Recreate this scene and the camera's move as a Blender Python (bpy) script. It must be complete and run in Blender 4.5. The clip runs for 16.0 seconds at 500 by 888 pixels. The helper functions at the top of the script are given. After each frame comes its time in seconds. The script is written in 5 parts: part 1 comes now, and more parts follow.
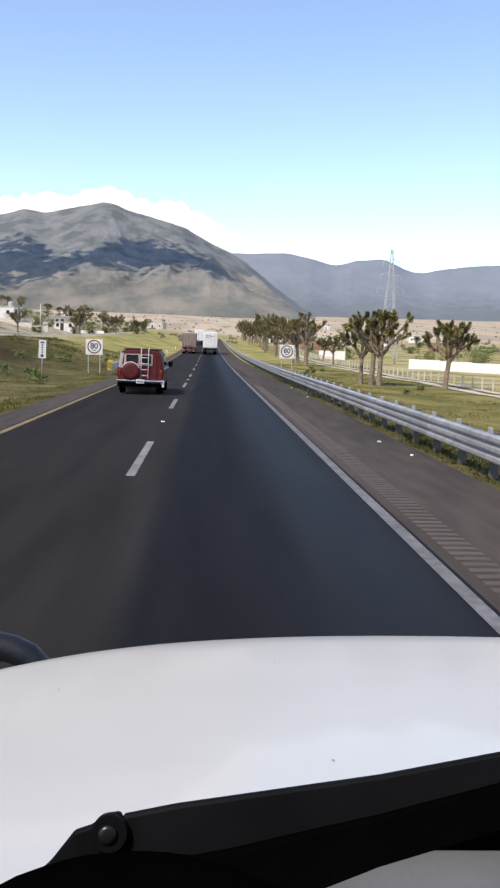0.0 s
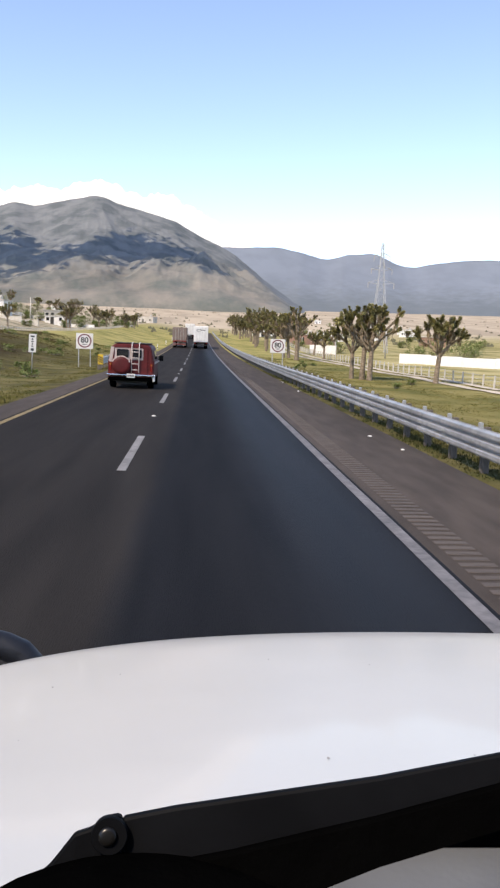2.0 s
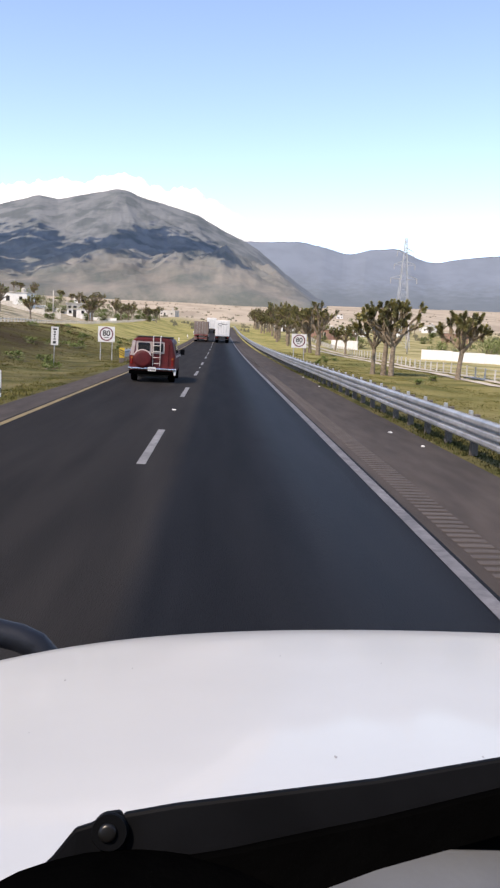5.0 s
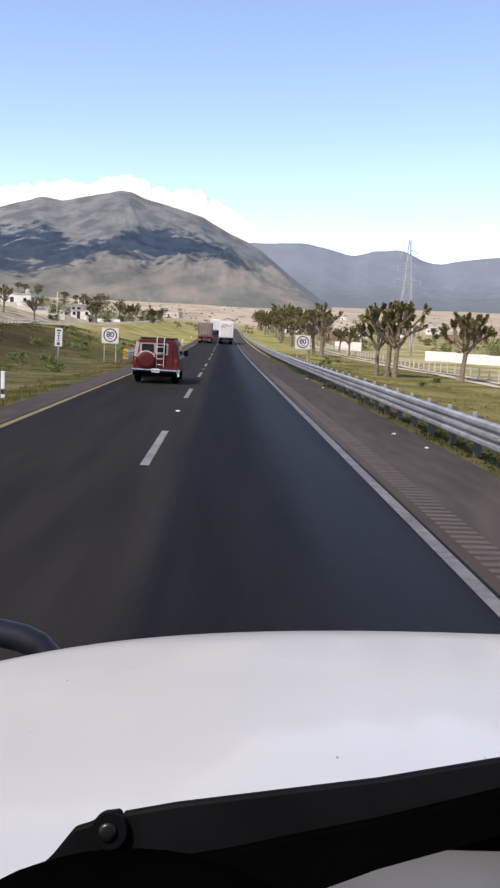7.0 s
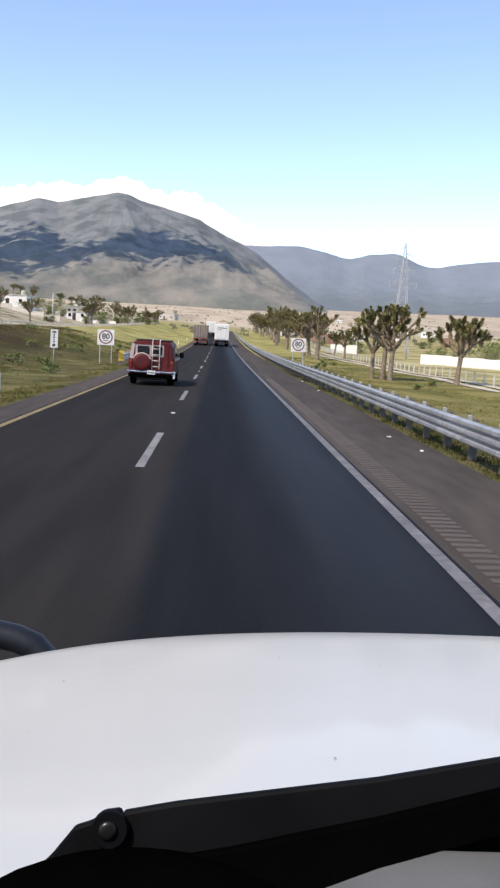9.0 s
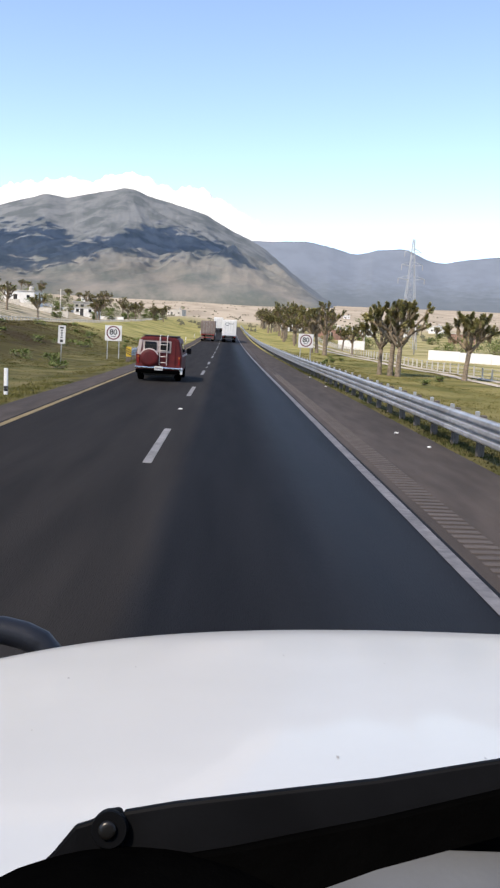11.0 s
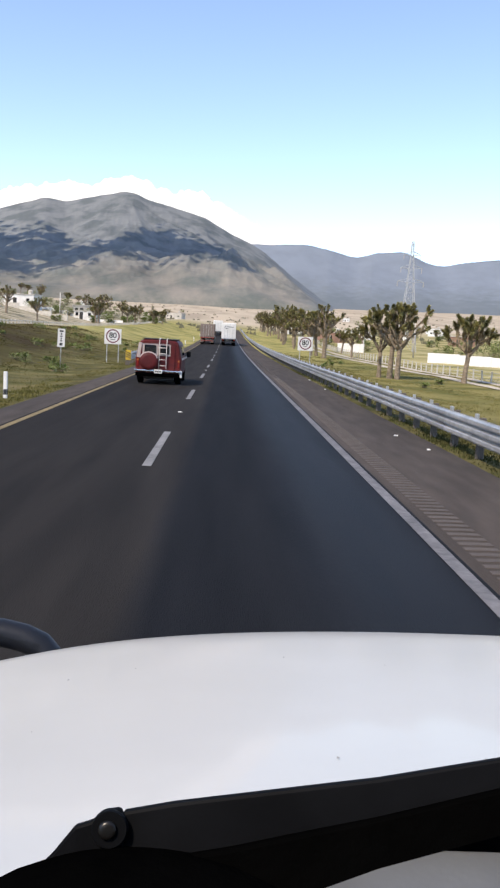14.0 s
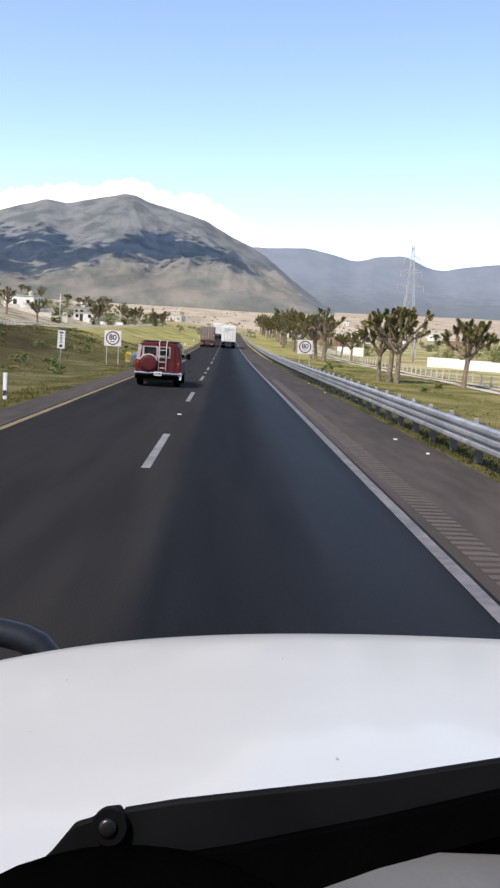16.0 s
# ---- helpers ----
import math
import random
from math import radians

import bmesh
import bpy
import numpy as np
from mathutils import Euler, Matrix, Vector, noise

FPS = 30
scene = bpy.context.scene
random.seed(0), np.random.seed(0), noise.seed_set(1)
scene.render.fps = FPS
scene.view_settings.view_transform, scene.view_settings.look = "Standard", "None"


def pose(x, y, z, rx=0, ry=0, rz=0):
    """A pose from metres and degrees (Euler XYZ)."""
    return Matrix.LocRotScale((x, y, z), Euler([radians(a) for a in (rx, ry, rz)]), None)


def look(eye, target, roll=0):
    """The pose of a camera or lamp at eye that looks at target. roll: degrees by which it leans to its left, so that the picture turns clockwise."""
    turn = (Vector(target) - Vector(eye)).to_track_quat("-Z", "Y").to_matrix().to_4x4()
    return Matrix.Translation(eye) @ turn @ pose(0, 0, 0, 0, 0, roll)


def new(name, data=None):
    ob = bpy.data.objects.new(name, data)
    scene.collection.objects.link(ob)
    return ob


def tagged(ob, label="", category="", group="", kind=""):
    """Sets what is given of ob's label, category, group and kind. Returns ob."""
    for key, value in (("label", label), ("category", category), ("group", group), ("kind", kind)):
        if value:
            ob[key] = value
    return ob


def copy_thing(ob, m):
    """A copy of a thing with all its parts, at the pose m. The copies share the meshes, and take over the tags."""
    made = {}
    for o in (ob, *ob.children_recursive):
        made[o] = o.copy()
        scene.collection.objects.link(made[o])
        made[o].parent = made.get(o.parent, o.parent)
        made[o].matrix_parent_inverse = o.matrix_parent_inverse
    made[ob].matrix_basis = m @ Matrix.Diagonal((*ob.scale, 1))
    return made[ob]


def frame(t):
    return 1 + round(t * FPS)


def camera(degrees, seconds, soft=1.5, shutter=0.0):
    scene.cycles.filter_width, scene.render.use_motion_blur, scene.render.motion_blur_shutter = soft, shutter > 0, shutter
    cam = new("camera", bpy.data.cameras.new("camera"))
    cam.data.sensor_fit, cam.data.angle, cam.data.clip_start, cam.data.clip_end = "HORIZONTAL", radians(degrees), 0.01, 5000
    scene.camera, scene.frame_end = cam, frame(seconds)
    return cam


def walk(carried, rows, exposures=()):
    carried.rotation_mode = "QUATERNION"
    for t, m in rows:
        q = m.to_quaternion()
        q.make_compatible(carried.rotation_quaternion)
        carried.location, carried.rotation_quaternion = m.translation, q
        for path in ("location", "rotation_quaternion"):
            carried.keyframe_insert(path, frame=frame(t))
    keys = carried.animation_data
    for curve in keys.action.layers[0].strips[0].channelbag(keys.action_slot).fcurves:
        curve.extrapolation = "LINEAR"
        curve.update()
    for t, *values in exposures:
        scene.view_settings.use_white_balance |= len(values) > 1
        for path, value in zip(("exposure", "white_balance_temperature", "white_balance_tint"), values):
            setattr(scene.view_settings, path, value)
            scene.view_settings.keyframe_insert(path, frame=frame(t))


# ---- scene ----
LENS = 32.6
cam = camera(LENS, 16.0, soft=2.35)


def head(yaw, pitch, lean, side, lift):
    """The phone on the dashboard: turned from the road's line, tilted, leaning to its left, shaken by millimetres in its mount."""
    return pose(0.17 + side / 1000, 0.0, 2.13 + lift / 1000, 90 + pitch, 0, yaw) @ pose(0, 0, 0, 0, 0, lean)


# seconds; degrees turned left, tilted up and leant left against the usual heading; millimetres moved right and up
SWAY = [(0.0, -0.62, 0.52, -0.9, -7.2, -7.7), (0.5, -0.85, 0.42, -0.9, -9.4, -6.0), (1.0, -1.05, 0.26, -0.9, -11.2, -3.3), (1.5, -1.3, 0.12, -0.9, -13.5, -0.9), (2.0, -1.26, 0.16, -0.8, -13.6, -1.7), (2.5, -1.2, 0.16, -0.7, -13.5, -1.9), (3.0, -1.1, 0.16, -0.6, -13.0, -2.2), (3.5, -0.9, 0.12, -0.5, -11.4, -1.9), (4.0, -0.6, -0.15, -0.4, -8.8, 1.8), (4.5, -0.1, -0.26, -0.3, -4.3, 2.8), (7.0, 0.34, -0.18, -0.3, -0.0, 1.1), (7.5, 0.7, -0.16, 0.2, 1.2, -0.5), (8.0, 0.74, -0.17, 0.0, 2.5, -0.0), (8.5, 0.3, 0.02, -0.1, -1.5, -2.3), (9.0, 0.02, 0.0, 0.0, -4.7, -1.9), (11.5, 0.56, -0.33, 0.0, 0.9, 2.6), (12.0, 0.51, -0.28, 0.0, 0.3, 1.9), (12.5, 0.62, -0.2, 0.3, 0.0, 0.0), (13.0, 0.66, -0.24, 0.5, -0.5, 0.2), (13.5, 0.59, -0.24, 0.2, 0.2, 0.8), (14.0, 0.49, -0.1, -0.1, 0.5, -0.7), (14.5, 0.31, -0.28, 0.0, -1.6, 2.1), (15.0, 0.44, -0.02, -0.1, -0.1, -1.9), (15.5, 0.47, -0.14, 0.0, -0.2, -0.2), (16.0, 0.44, 0.1, 0.3, -2.0, -4.4)]
walk(cam, [(t, head(-2.39 + a, -6.95 + b, 2.9 + c, side, lift)) for t, a, b, c, side, lift in SWAY], [(0.0, 0.63, 7180, 14), (1.8, 0.68, 7420, 15), (2.5, 0.78, 7420, 18), (3.5, 0.82, 7350, 18), (4.7, 0.72, 7300, 18), (7.2, 0.56, 7250, 18), (8.4, 0.65, 7180, 15), (9.0, 0.67, 7130, 14), (16.0, 0.69, 7180, 14)])

# ---- daylight ----
SUN_ELEVATION = radians(50)
SUN_FROM = Vector((-0.67, -0.74, 0)).normalized() * math.cos(SUN_ELEVATION) + Vector((0, 0, math.sin(SUN_ELEVATION)))
world = bpy.data.worlds.new("sky")
scene.world = world
world.use_nodes = True
wn, wl = world.node_tree.nodes, world.node_tree.links
wn.clear()
sky = wn.new("ShaderNodeTexSky")
sky.sky_type, sky.sun_disc = "NISHITA", False
sky.sun_elevation = SUN_ELEVATION
sky.sun_rotation = math.atan2(SUN_FROM.x, SUN_FROM.y)
sky.altitude, sky.air_density, sky.dust_density, sky.ozone_density = 1900, 1.0, 1.4, 2.4
wbg = wn.new("ShaderNodeBackground")
wbg.inputs["Strength"].default_value = 0.19
wout = wn.new("ShaderNodeOutputWorld")
wl.new(sky.outputs[0], wbg.inputs[0])
wl.new(wbg.outputs[0], wout.inputs[0])
sun = new("sun", bpy.data.lights.new("sun", "SUN"))
sun.data.energy, sun.data.angle, sun.data.color = 2.6, radians(0.5), (1.0, 0.92, 0.78)
sun.matrix_world = look(SUN_FROM * 100, (0, 0, 0))


# ---- materials ----
def mat(name, c1, c2=None, scale=6.0, rough=0.7, metal=0.0, bump=0.0, bump_scale=60.0, wear=0.25, wear_scale=0.7, stretch=(1, 1, 1), per=0.0, coat=0.0, world_space=False, spec=0.5, grain=0.5):
    """A principled surface whose colour varies at two scales, with fine relief; per: variation from piece to piece."""
    m = bpy.data.materials.new(name)
    m.use_nodes = True
    n, l = m.node_tree.nodes, m.node_tree.links
    p = n["Principled BSDF"]
    p.inputs["Roughness"].default_value, p.inputs["Metallic"].default_value = rough, metal
    p.inputs["Coat Weight"].default_value, p.inputs["Coat Roughness"].default_value = coat, 0.045
    p.inputs["Specular IOR Level"].default_value = spec
    c2 = c2 or tuple(v * 0.75 for v in c1)
    if world_space:
        co = n.new("ShaderNodeNewGeometry").outputs["Position"]
    else:
        co = n.new("ShaderNodeTexCoord").outputs["Object"]
    mp = n.new("ShaderNodeMapping")
    mp.inputs["Scale"].default_value = stretch
    l.new(co, mp.inputs[0])
    n1 = n.new("ShaderNodeTexNoise")
    n1.inputs["Scale"].default_value, n1.inputs["Detail"].default_value, n1.inputs["Roughness"].default_value = scale, 8, grain
    l.new(mp.outputs[0], n1.inputs["Vector"])
    r1 = n.new("ShaderNodeMapRange")
    r1.inputs[1].default_value, r1.inputs[2].default_value = 0.35, 0.65
    l.new(n1.outputs[0], r1.inputs[0])
    mx = n.new("ShaderNodeMix")
    mx.data_type = "RGBA"
    mx.inputs[6].default_value, mx.inputs[7].default_value = (*c1, 1), (*c2, 1)
    l.new(r1.outputs[0], mx.inputs[0])
    n2 = n.new("ShaderNodeTexNoise")
    n2.inputs["Scale"].default_value, n2.inputs["Detail"].default_value = scale * wear_scale * 0.2, 4
    l.new(mp.outputs[0], n2.inputs["Vector"])
    r2 = n.new("ShaderNodeMapRange")
    r2.inputs[1].default_value, r2.inputs[2].default_value = 0.4, 0.68
    r2.inputs[3].default_value, r2.inputs[4].default_value = 1.0, 1.0 - wear
    l.new(n2.outputs[0], r2.inputs[0])
    vl = r2.outputs[0]
    if per:
        oi = n.new("ShaderNodeObjectInfo")
        r3 = n.new("ShaderNodeMapRange")
        r3.inputs[3].default_value, r3.inputs[4].default_value = 1 - per, 1 + per
        l.new(oi.outputs["Random"], r3.inputs[0])
        mu = n.new("ShaderNodeMath")
        mu.operation = "MULTIPLY"
        l.new(vl, mu.inputs[0]), l.new(r3.outputs[0], mu.inputs[1])
        vl = mu.outputs[0]
    sc = n.new("ShaderNodeVectorMath")
    sc.operation = "SCALE"
    l.new(mx.outputs[2], sc.inputs[0]), l.new(vl, sc.inputs["Scale"])
    l.new(sc.outputs[0], p.inputs["Base Color"])
    if bump:
        n4 = n.new("ShaderNodeTexNoise")
        n4.inputs["Scale"].default_value, n4.inputs["Detail"].default_value = bump_scale, 5
        l.new(mp.outputs[0], n4.inputs["Vector"])
        b = n.new("ShaderNodeBump")
        b.inputs["Strength"].default_value, b.inputs["Distance"].default_value = bump, 0.02
        l.new(n4.outputs[0], b.inputs["Height"])
        l.new(b.outputs[0], p.inputs["Normal"])
    return m


def ramp_by(m, axis, lo, hi, colour, feather=0.0, contrast=0.6, grain=0.03, stretch=(1, 1, 1)):
    """Lets another ground cover, and on the rock materials painted haze too, take over along one axis of the land, with
    a ragged edge.
    """
    n, l = m.node_tree.nodes, m.node_tree.links
    p = n["Principled BSDF"]
    src = p.inputs["Base Color"].links[0].from_socket
    g = n.new("ShaderNodeNewGeometry")
    s = n.new("ShaderNodeSeparateXYZ")
    l.new(g.outputs["Position"], s.inputs[0])
    value = s.outputs[axis]
    if feather:
        nz = n.new("ShaderNodeTexNoise")
        nz.inputs["Scale"].default_value, nz.inputs["Detail"].default_value = 2.2 / feather, 6
        l.new(g.outputs["Position"], nz.inputs["Vector"])
        ma = n.new("ShaderNodeMath")
        ma.operation = "MULTIPLY_ADD"
        l.new(nz.outputs[0], ma.inputs[0])
        ma.inputs[1].default_value = feather * 2
        l.new(value, ma.inputs[2])
        value = ma.outputs[0]
    r = n.new("ShaderNodeMapRange")
    r.interpolation_type = "SMOOTHSTEP"
    r.inputs[1].default_value, r.inputs[2].default_value = lo + feather, hi + feather
    l.new(value, r.inputs[0])
    mx = n.new("ShaderNodeMix")
    mx.data_type = "RGBA"
    l.new(r.outputs[0], mx.inputs[0])
    l.new(src, mx.inputs[6])
    nb = n.new("ShaderNodeTexNoise")
    nb.inputs["Scale"].default_value, nb.inputs["Detail"].default_value = grain, 8
    mb = n.new("ShaderNodeMapping")
    mb.inputs["Scale"].default_value = stretch
    l.new(g.outputs["Position"], mb.inputs[0])
    l.new(mb.outputs[0], nb.inputs["Vector"])
    m2 = n.new("ShaderNodeMix")
    m2.data_type = "RGBA"
    m2.inputs[6].default_value, m2.inputs[7].default_value = (*colour, 1), (*(contrast if isinstance(contrast, tuple) else [v * contrast for v in colour]), 1)
    r2 = n.new("ShaderNodeMapRange")
    r2.inputs[1].default_value, r2.inputs[2].default_value = 0.42, 0.62
    l.new(nb.outputs[0], r2.inputs[0])
    l.new(r2.outputs[0], m2.inputs[0])
    l.new(m2.outputs[2], mx.inputs[7])
    l.new(mx.outputs[2], p.inputs["Base Color"])
    return m


ASPHALT = mat("asphalt", (0.0332, 0.0305, 0.0288), (0.0228, 0.0214, 0.0208), 1.3, rough=0.72, spec=0.16, bump=0.5, bump_scale=70, wear=0.22, wear_scale=0.5, stretch=(1.6, 0.12, 1), world_space=True)
SHOULDER = mat("worn_shoulder_asphalt", (0.090, 0.072, 0.060), (0.060, 0.048, 0.040), 2.0, rough=0.9, spec=0.2, bump=0.5, bump_scale=60, wear=0.3, stretch=(1.5, 0.25, 1), world_space=True)
RUMBLE = mat("ground_rumble_strip", (0.104, 0.085, 0.072), (0.084, 0.068, 0.058), 5, rough=0.9, bump=0.4, per=0.12)
WHITE_LINE = mat("white_road_paint", (0.265, 0.255, 0.245), (0.19, 0.184, 0.178), 9, rough=0.75, bump=0.3, wear=0.3, world_space=True)
EDGE_LINE = mat("scuffed_edge_paint", (0.205, 0.196, 0.196), (0.130, 0.125, 0.128), 9, rough=0.75, bump=0.3, wear=0.35, world_space=True)
YELLOW_LINE = mat("yellow_road_paint", (0.28, 0.200, 0.075), (0.20, 0.150, 0.066), 9, rough=0.75, bump=0.3, wear=0.35, world_space=True)
GROUND = mat("dry_grassland", (0.176, 0.148, 0.066), (0.076, 0.078, 0.027), 0.5, rough=0.95, spec=0.05, bump=0.8, bump_scale=5, wear=0.6, wear_scale=0.5, world_space=True)
ramp_by(GROUND, 0, -10.2, -15.5, (0.050, 0.037, 0.018), 4, (0.070, 0.062, 0.020), 0.10)
ramp_by(GROUND, 0, 6, 12, (0.232, 0.198, 0.072), 3, (0.096, 0.098, 0.028), 0.16)
ramp_by(GROUND, 1, 70, 150, (0.370, 0.320, 0.125), 20, (0.190, 0.186, 0.058), 0.22)
ramp_by(GROUND, 0, 17, 22, (0.420, 0.360, 0.178), 4, (0.200, 0.182, 0.066), 0.12)
ramp_by(GROUND, 0, -24.5, -29, (0.420, 0.360, 0.260), 4, (0.170, 0.155, 0.088), 0.30)
ramp_by(GROUND, 1, 290, 620, (0.490, 0.405, 0.300), 60, 0.72, 0.03, (1, 0.12, 1))


def lane_wear_and_sky_tint(m):
    """The right-hand lane was laid anew: darker from a seam beside the lane line, and polished where tyres run; its
    blue tint is the sky's reflection put into the colour.
    """
    n, l = m.node_tree.nodes, m.node_tree.links
    p = n["Principled BSDF"]
    src = p.inputs["Base Color"].links[0].from_socket
    g = n.new("ShaderNodeNewGeometry")
    s = n.new("ShaderNodeSeparateXYZ")
    l.new(g.outputs["Position"], s.inputs[0])
    nz = n.new("ShaderNodeTexNoise")
    nz.inputs["Scale"].default_value, nz.inputs["Detail"].default_value = 0.7, 4
    l.new(g.outputs["Position"], nz.inputs["Vector"])
    ad = n.new("ShaderNodeMath")
    ad.operation = "MULTIPLY_ADD"
    l.new(nz.outputs[0], ad.inputs[0])
    ad.inputs[1].default_value = 0.14
    l.new(s.outputs[0], ad.inputs[2])
    seam = n.new("ShaderNodeMapRange")
    seam.inputs[1].default_value, seam.inputs[2].default_value = -0.52, -0.24
    seam.inputs[3].default_value, seam.inputs[4].default_value = 1.0, 0.59
    l.new(ad.outputs[0], seam.inputs[0])
    sc = n.new("ShaderNodeVectorMath")
    sc.operation = "SCALE"
    l.new(src, sc.inputs[0]), l.new(seam.outputs[0], sc.inputs["Scale"])
    # mask for the blue sky reflection painted on this lane
    sky_mask = n.new("ShaderNodeMapRange")
    sky_mask.inputs[1].default_value, sky_mask.inputs[2].default_value = -0.52, -0.24
    l.new(ad.outputs[0], sky_mask.inputs[0])
    tint = n.new("ShaderNodeMix")
    tint.data_type, tint.blend_type = "RGBA", "MULTIPLY"
    tint.inputs[7].default_value = (0.84, 0.98, 1.22, 1)
    l.new(sky_mask.outputs[0], tint.inputs[0]), l.new(sc.outputs[0], tint.inputs[6])
    l.new(tint.outputs[2], p.inputs["Base Color"])
    off = n.new("ShaderNodeMath")
    off.operation = "SUBTRACT"
    l.new(ad.outputs[0], off.inputs[0])
    off.inputs[1].default_value = 1.9
    ab = n.new("ShaderNodeMath")
    ab.operation = "ABSOLUTE"
    l.new(off.outputs[0], ab.inputs[0])
    po = n.new("ShaderNodeMapRange")
    po.interpolation_type = "SMOOTHSTEP"
    po.inputs[1].default_value, po.inputs[2].default_value = 0.2, 1.3
    po.inputs[3].default_value, po.inputs[4].default_value = 0.58, 0.76
    l.new(ab.outputs[0], po.inputs[0])
    l.new(po.outputs[0], p.inputs["Roughness"])
    gl = n.new("ShaderNodeMapRange")
    gl.interpolation_type = "SMOOTHSTEP"
    gl.inputs[1].default_value, gl.inputs[2].default_value = 0.1, 1.5
    gl.inputs[3].default_value, gl.inputs[4].default_value = 0.058, 0.022
    l.new(ab.outputs[0], gl.inputs[0])
    l.new(gl.outputs[0], p.inputs["Specular IOR Level"])


lane_wear_and_sky_tint(ASPHALT)
GRASS = mat("grass_blades", (0.225, 0.190, 0.070), (0.084, 0.088, 0.023), 0.3, rough=0.9, spec=0.05, wear=0.55, wear_scale=1.0, world_space=True)
ramp_by(GRASS, 0, -10.6, -16.5, (0.072, 0.054, 0.026), 4, (0.082, 0.080, 0.020), 0.10)
# weeds below the rail; the rail's shade is put into their darker colour
SHADED_WEEDS = mat("weeds_darkened_for_shade", (0.110, 0.100, 0.040), (0.060, 0.068, 0.022), 1.5, rough=0.9, spec=0.05, wear=0.5, world_space=True)
DIRT = mat("pale_dirt", (0.62, 0.54, 0.42), (0.48, 0.41, 0.31), 1.5, rough=0.95, bump=0.5, bump_scale=8, world_space=True)
STEEL = mat("galvanised_steel", (0.56, 0.555, 0.54), (0.40, 0.40, 0.395), 3, rough=0.38, metal=0.5, bump=0.1, wear=0.2, per=0.06)
# rail posts take this dark colour for the beam's shade; pole crossarms are wood
SHADED_POST_AND_WOOD = mat("shaded_post_and_wood", (0.165, 0.140, 0.118), (0.10, 0.085, 0.072), 9, rough=0.9, bump=0.5, stretch=(4, 4, 0.6))
WHITE_PAINT = mat("white_paint", (0.84, 0.82, 0.78), (0.74, 0.72, 0.68), 2.5, rough=0.7, wear=0.2, bump=0.15)
HOOD_WHITE = mat("white_car_enamel", (0.626, 0.608, 0.560), (0.572, 0.556, 0.513), 1.2, rough=0.3, wear=0.12, wear_scale=2.5, coat=0.25, bump=0.02, bump_scale=8)
BLACK_PLASTIC = mat("black_plastic", (0.0034, 0.0038, 0.0048), (0.0058, 0.0064, 0.0078), 14, rough=0.6, spec=0.06, bump=0.03, bump_scale=220)
RUBBER = mat("black_rubber", (0.0010, 0.0010, 0.0010), (0.0018, 0.0018, 0.0018), 12, rough=1.0, spec=0.0, bump=0.2)
RIVET = mat("worn_dark_metal", (0.006, 0.006, 0.0055), (0.012, 0.011, 0.010), 90, rough=0.3, metal=0.2, spec=0.4, wear=0.3)
GUARD_PAINT = mat("blue_black_tube_paint", (0.010, 0.012, 0.016), (0.016, 0.018, 0.024), 9, rough=0.42, spec=0.35, bump=0.1)
PALE_STEEL = mat("weathered_pale_steel", (0.52, 0.53, 0.55), (0.42, 0.43, 0.45), 1.5, rough=0.7, metal=0.0, wear=0.2)
CHIP = mat("chipped_paint", (0.43, 0.415, 0.39), (0.36, 0.345, 0.32), 60, rough=0.9)
COWL = mat("grey_cowl_plastic", (0.150, 0.160, 0.170), (0.132, 0.140, 0.150), 8, rough=0.5, bump=0.06)
VAN_RED = mat("faded_red_enamel", (0.118, 0.010, 0.010), (0.076, 0.008, 0.008), 3, rough=0.55, coat=0.0, spec=0.3, wear=0.25)
LADDER_PAINT = mat("chalky_ladder_paint", (0.66, 0.60, 0.55), (0.54, 0.48, 0.44), 6, rough=0.5, wear=0.25)
CREAM = mat("cream_stripe_enamel", (0.56, 0.46, 0.42), (0.44, 0.36, 0.33), 4, rough=0.4, wear=0.25)
CHROME = mat("dull_chrome", (0.72, 0.72, 0.72), (0.6, 0.6, 0.6), 5, rough=0.22, metal=1.0, wear=0.2)
GLASS_DARK = mat("dark_vehicle_glass", (0.012, 0.014, 0.018), (0.02, 0.022, 0.026), 3, rough=0.08, wear=0.1)
LAMP_RED = mat("red_lamp_lens", (0.24, 0.015, 0.012), (0.17, 0.012, 0.01), 20, rough=0.2)
LAMP_AMBER = mat("amber_lamp_lens", (0.36, 0.12, 0.03), (0.3, 0.10, 0.03), 20, rough=0.2)
DARK_METAL = mat("dark_chassis_steel", (0.025, 0.024, 0.024), (0.04, 0.035, 0.03), 6, rough=0.7, bump=0.3)
RUST_RED = mat("faded_red_trailer_paint", (0.30, 0.055, 0.04), (0.22, 0.05, 0.04), 2, rough=0.6, wear=0.3)
TARP = mat("grey_brown_tarpaulin", (0.26, 0.20, 0.17), (0.19, 0.15, 0.13), 1.5, rough=0.85, bump=0.4, bump_scale=8, wear=0.3)
SIGN_WHITE = mat("white_sign_sheet", (0.75, 0.73, 0.70), (0.68, 0.66, 0.62), 3, rough=0.5, wear=0.12)
SIGN_RED = mat("faded_dark_red_sign_ink", (0.17, 0.022, 0.035), (0.13, 0.022, 0.035), 8, rough=0.5)
SIGN_BLACK = mat("black_sign_ink", (0.02, 0.02, 0.02), (0.03, 0.03, 0.03), 8, rough=0.5)
SIGN_YELLOW = mat("yellow_sign_sheet", (0.65, 0.42, 0.03), (0.55, 0.36, 0.03), 5, rough=0.5)
CONCRETE = mat("whitewashed_concrete", (0.62, 0.58, 0.51), (0.48, 0.44, 0.38), 2.5, rough=0.9, bump=0.4, bump_scale=15, wear=0.3, per=0.1)
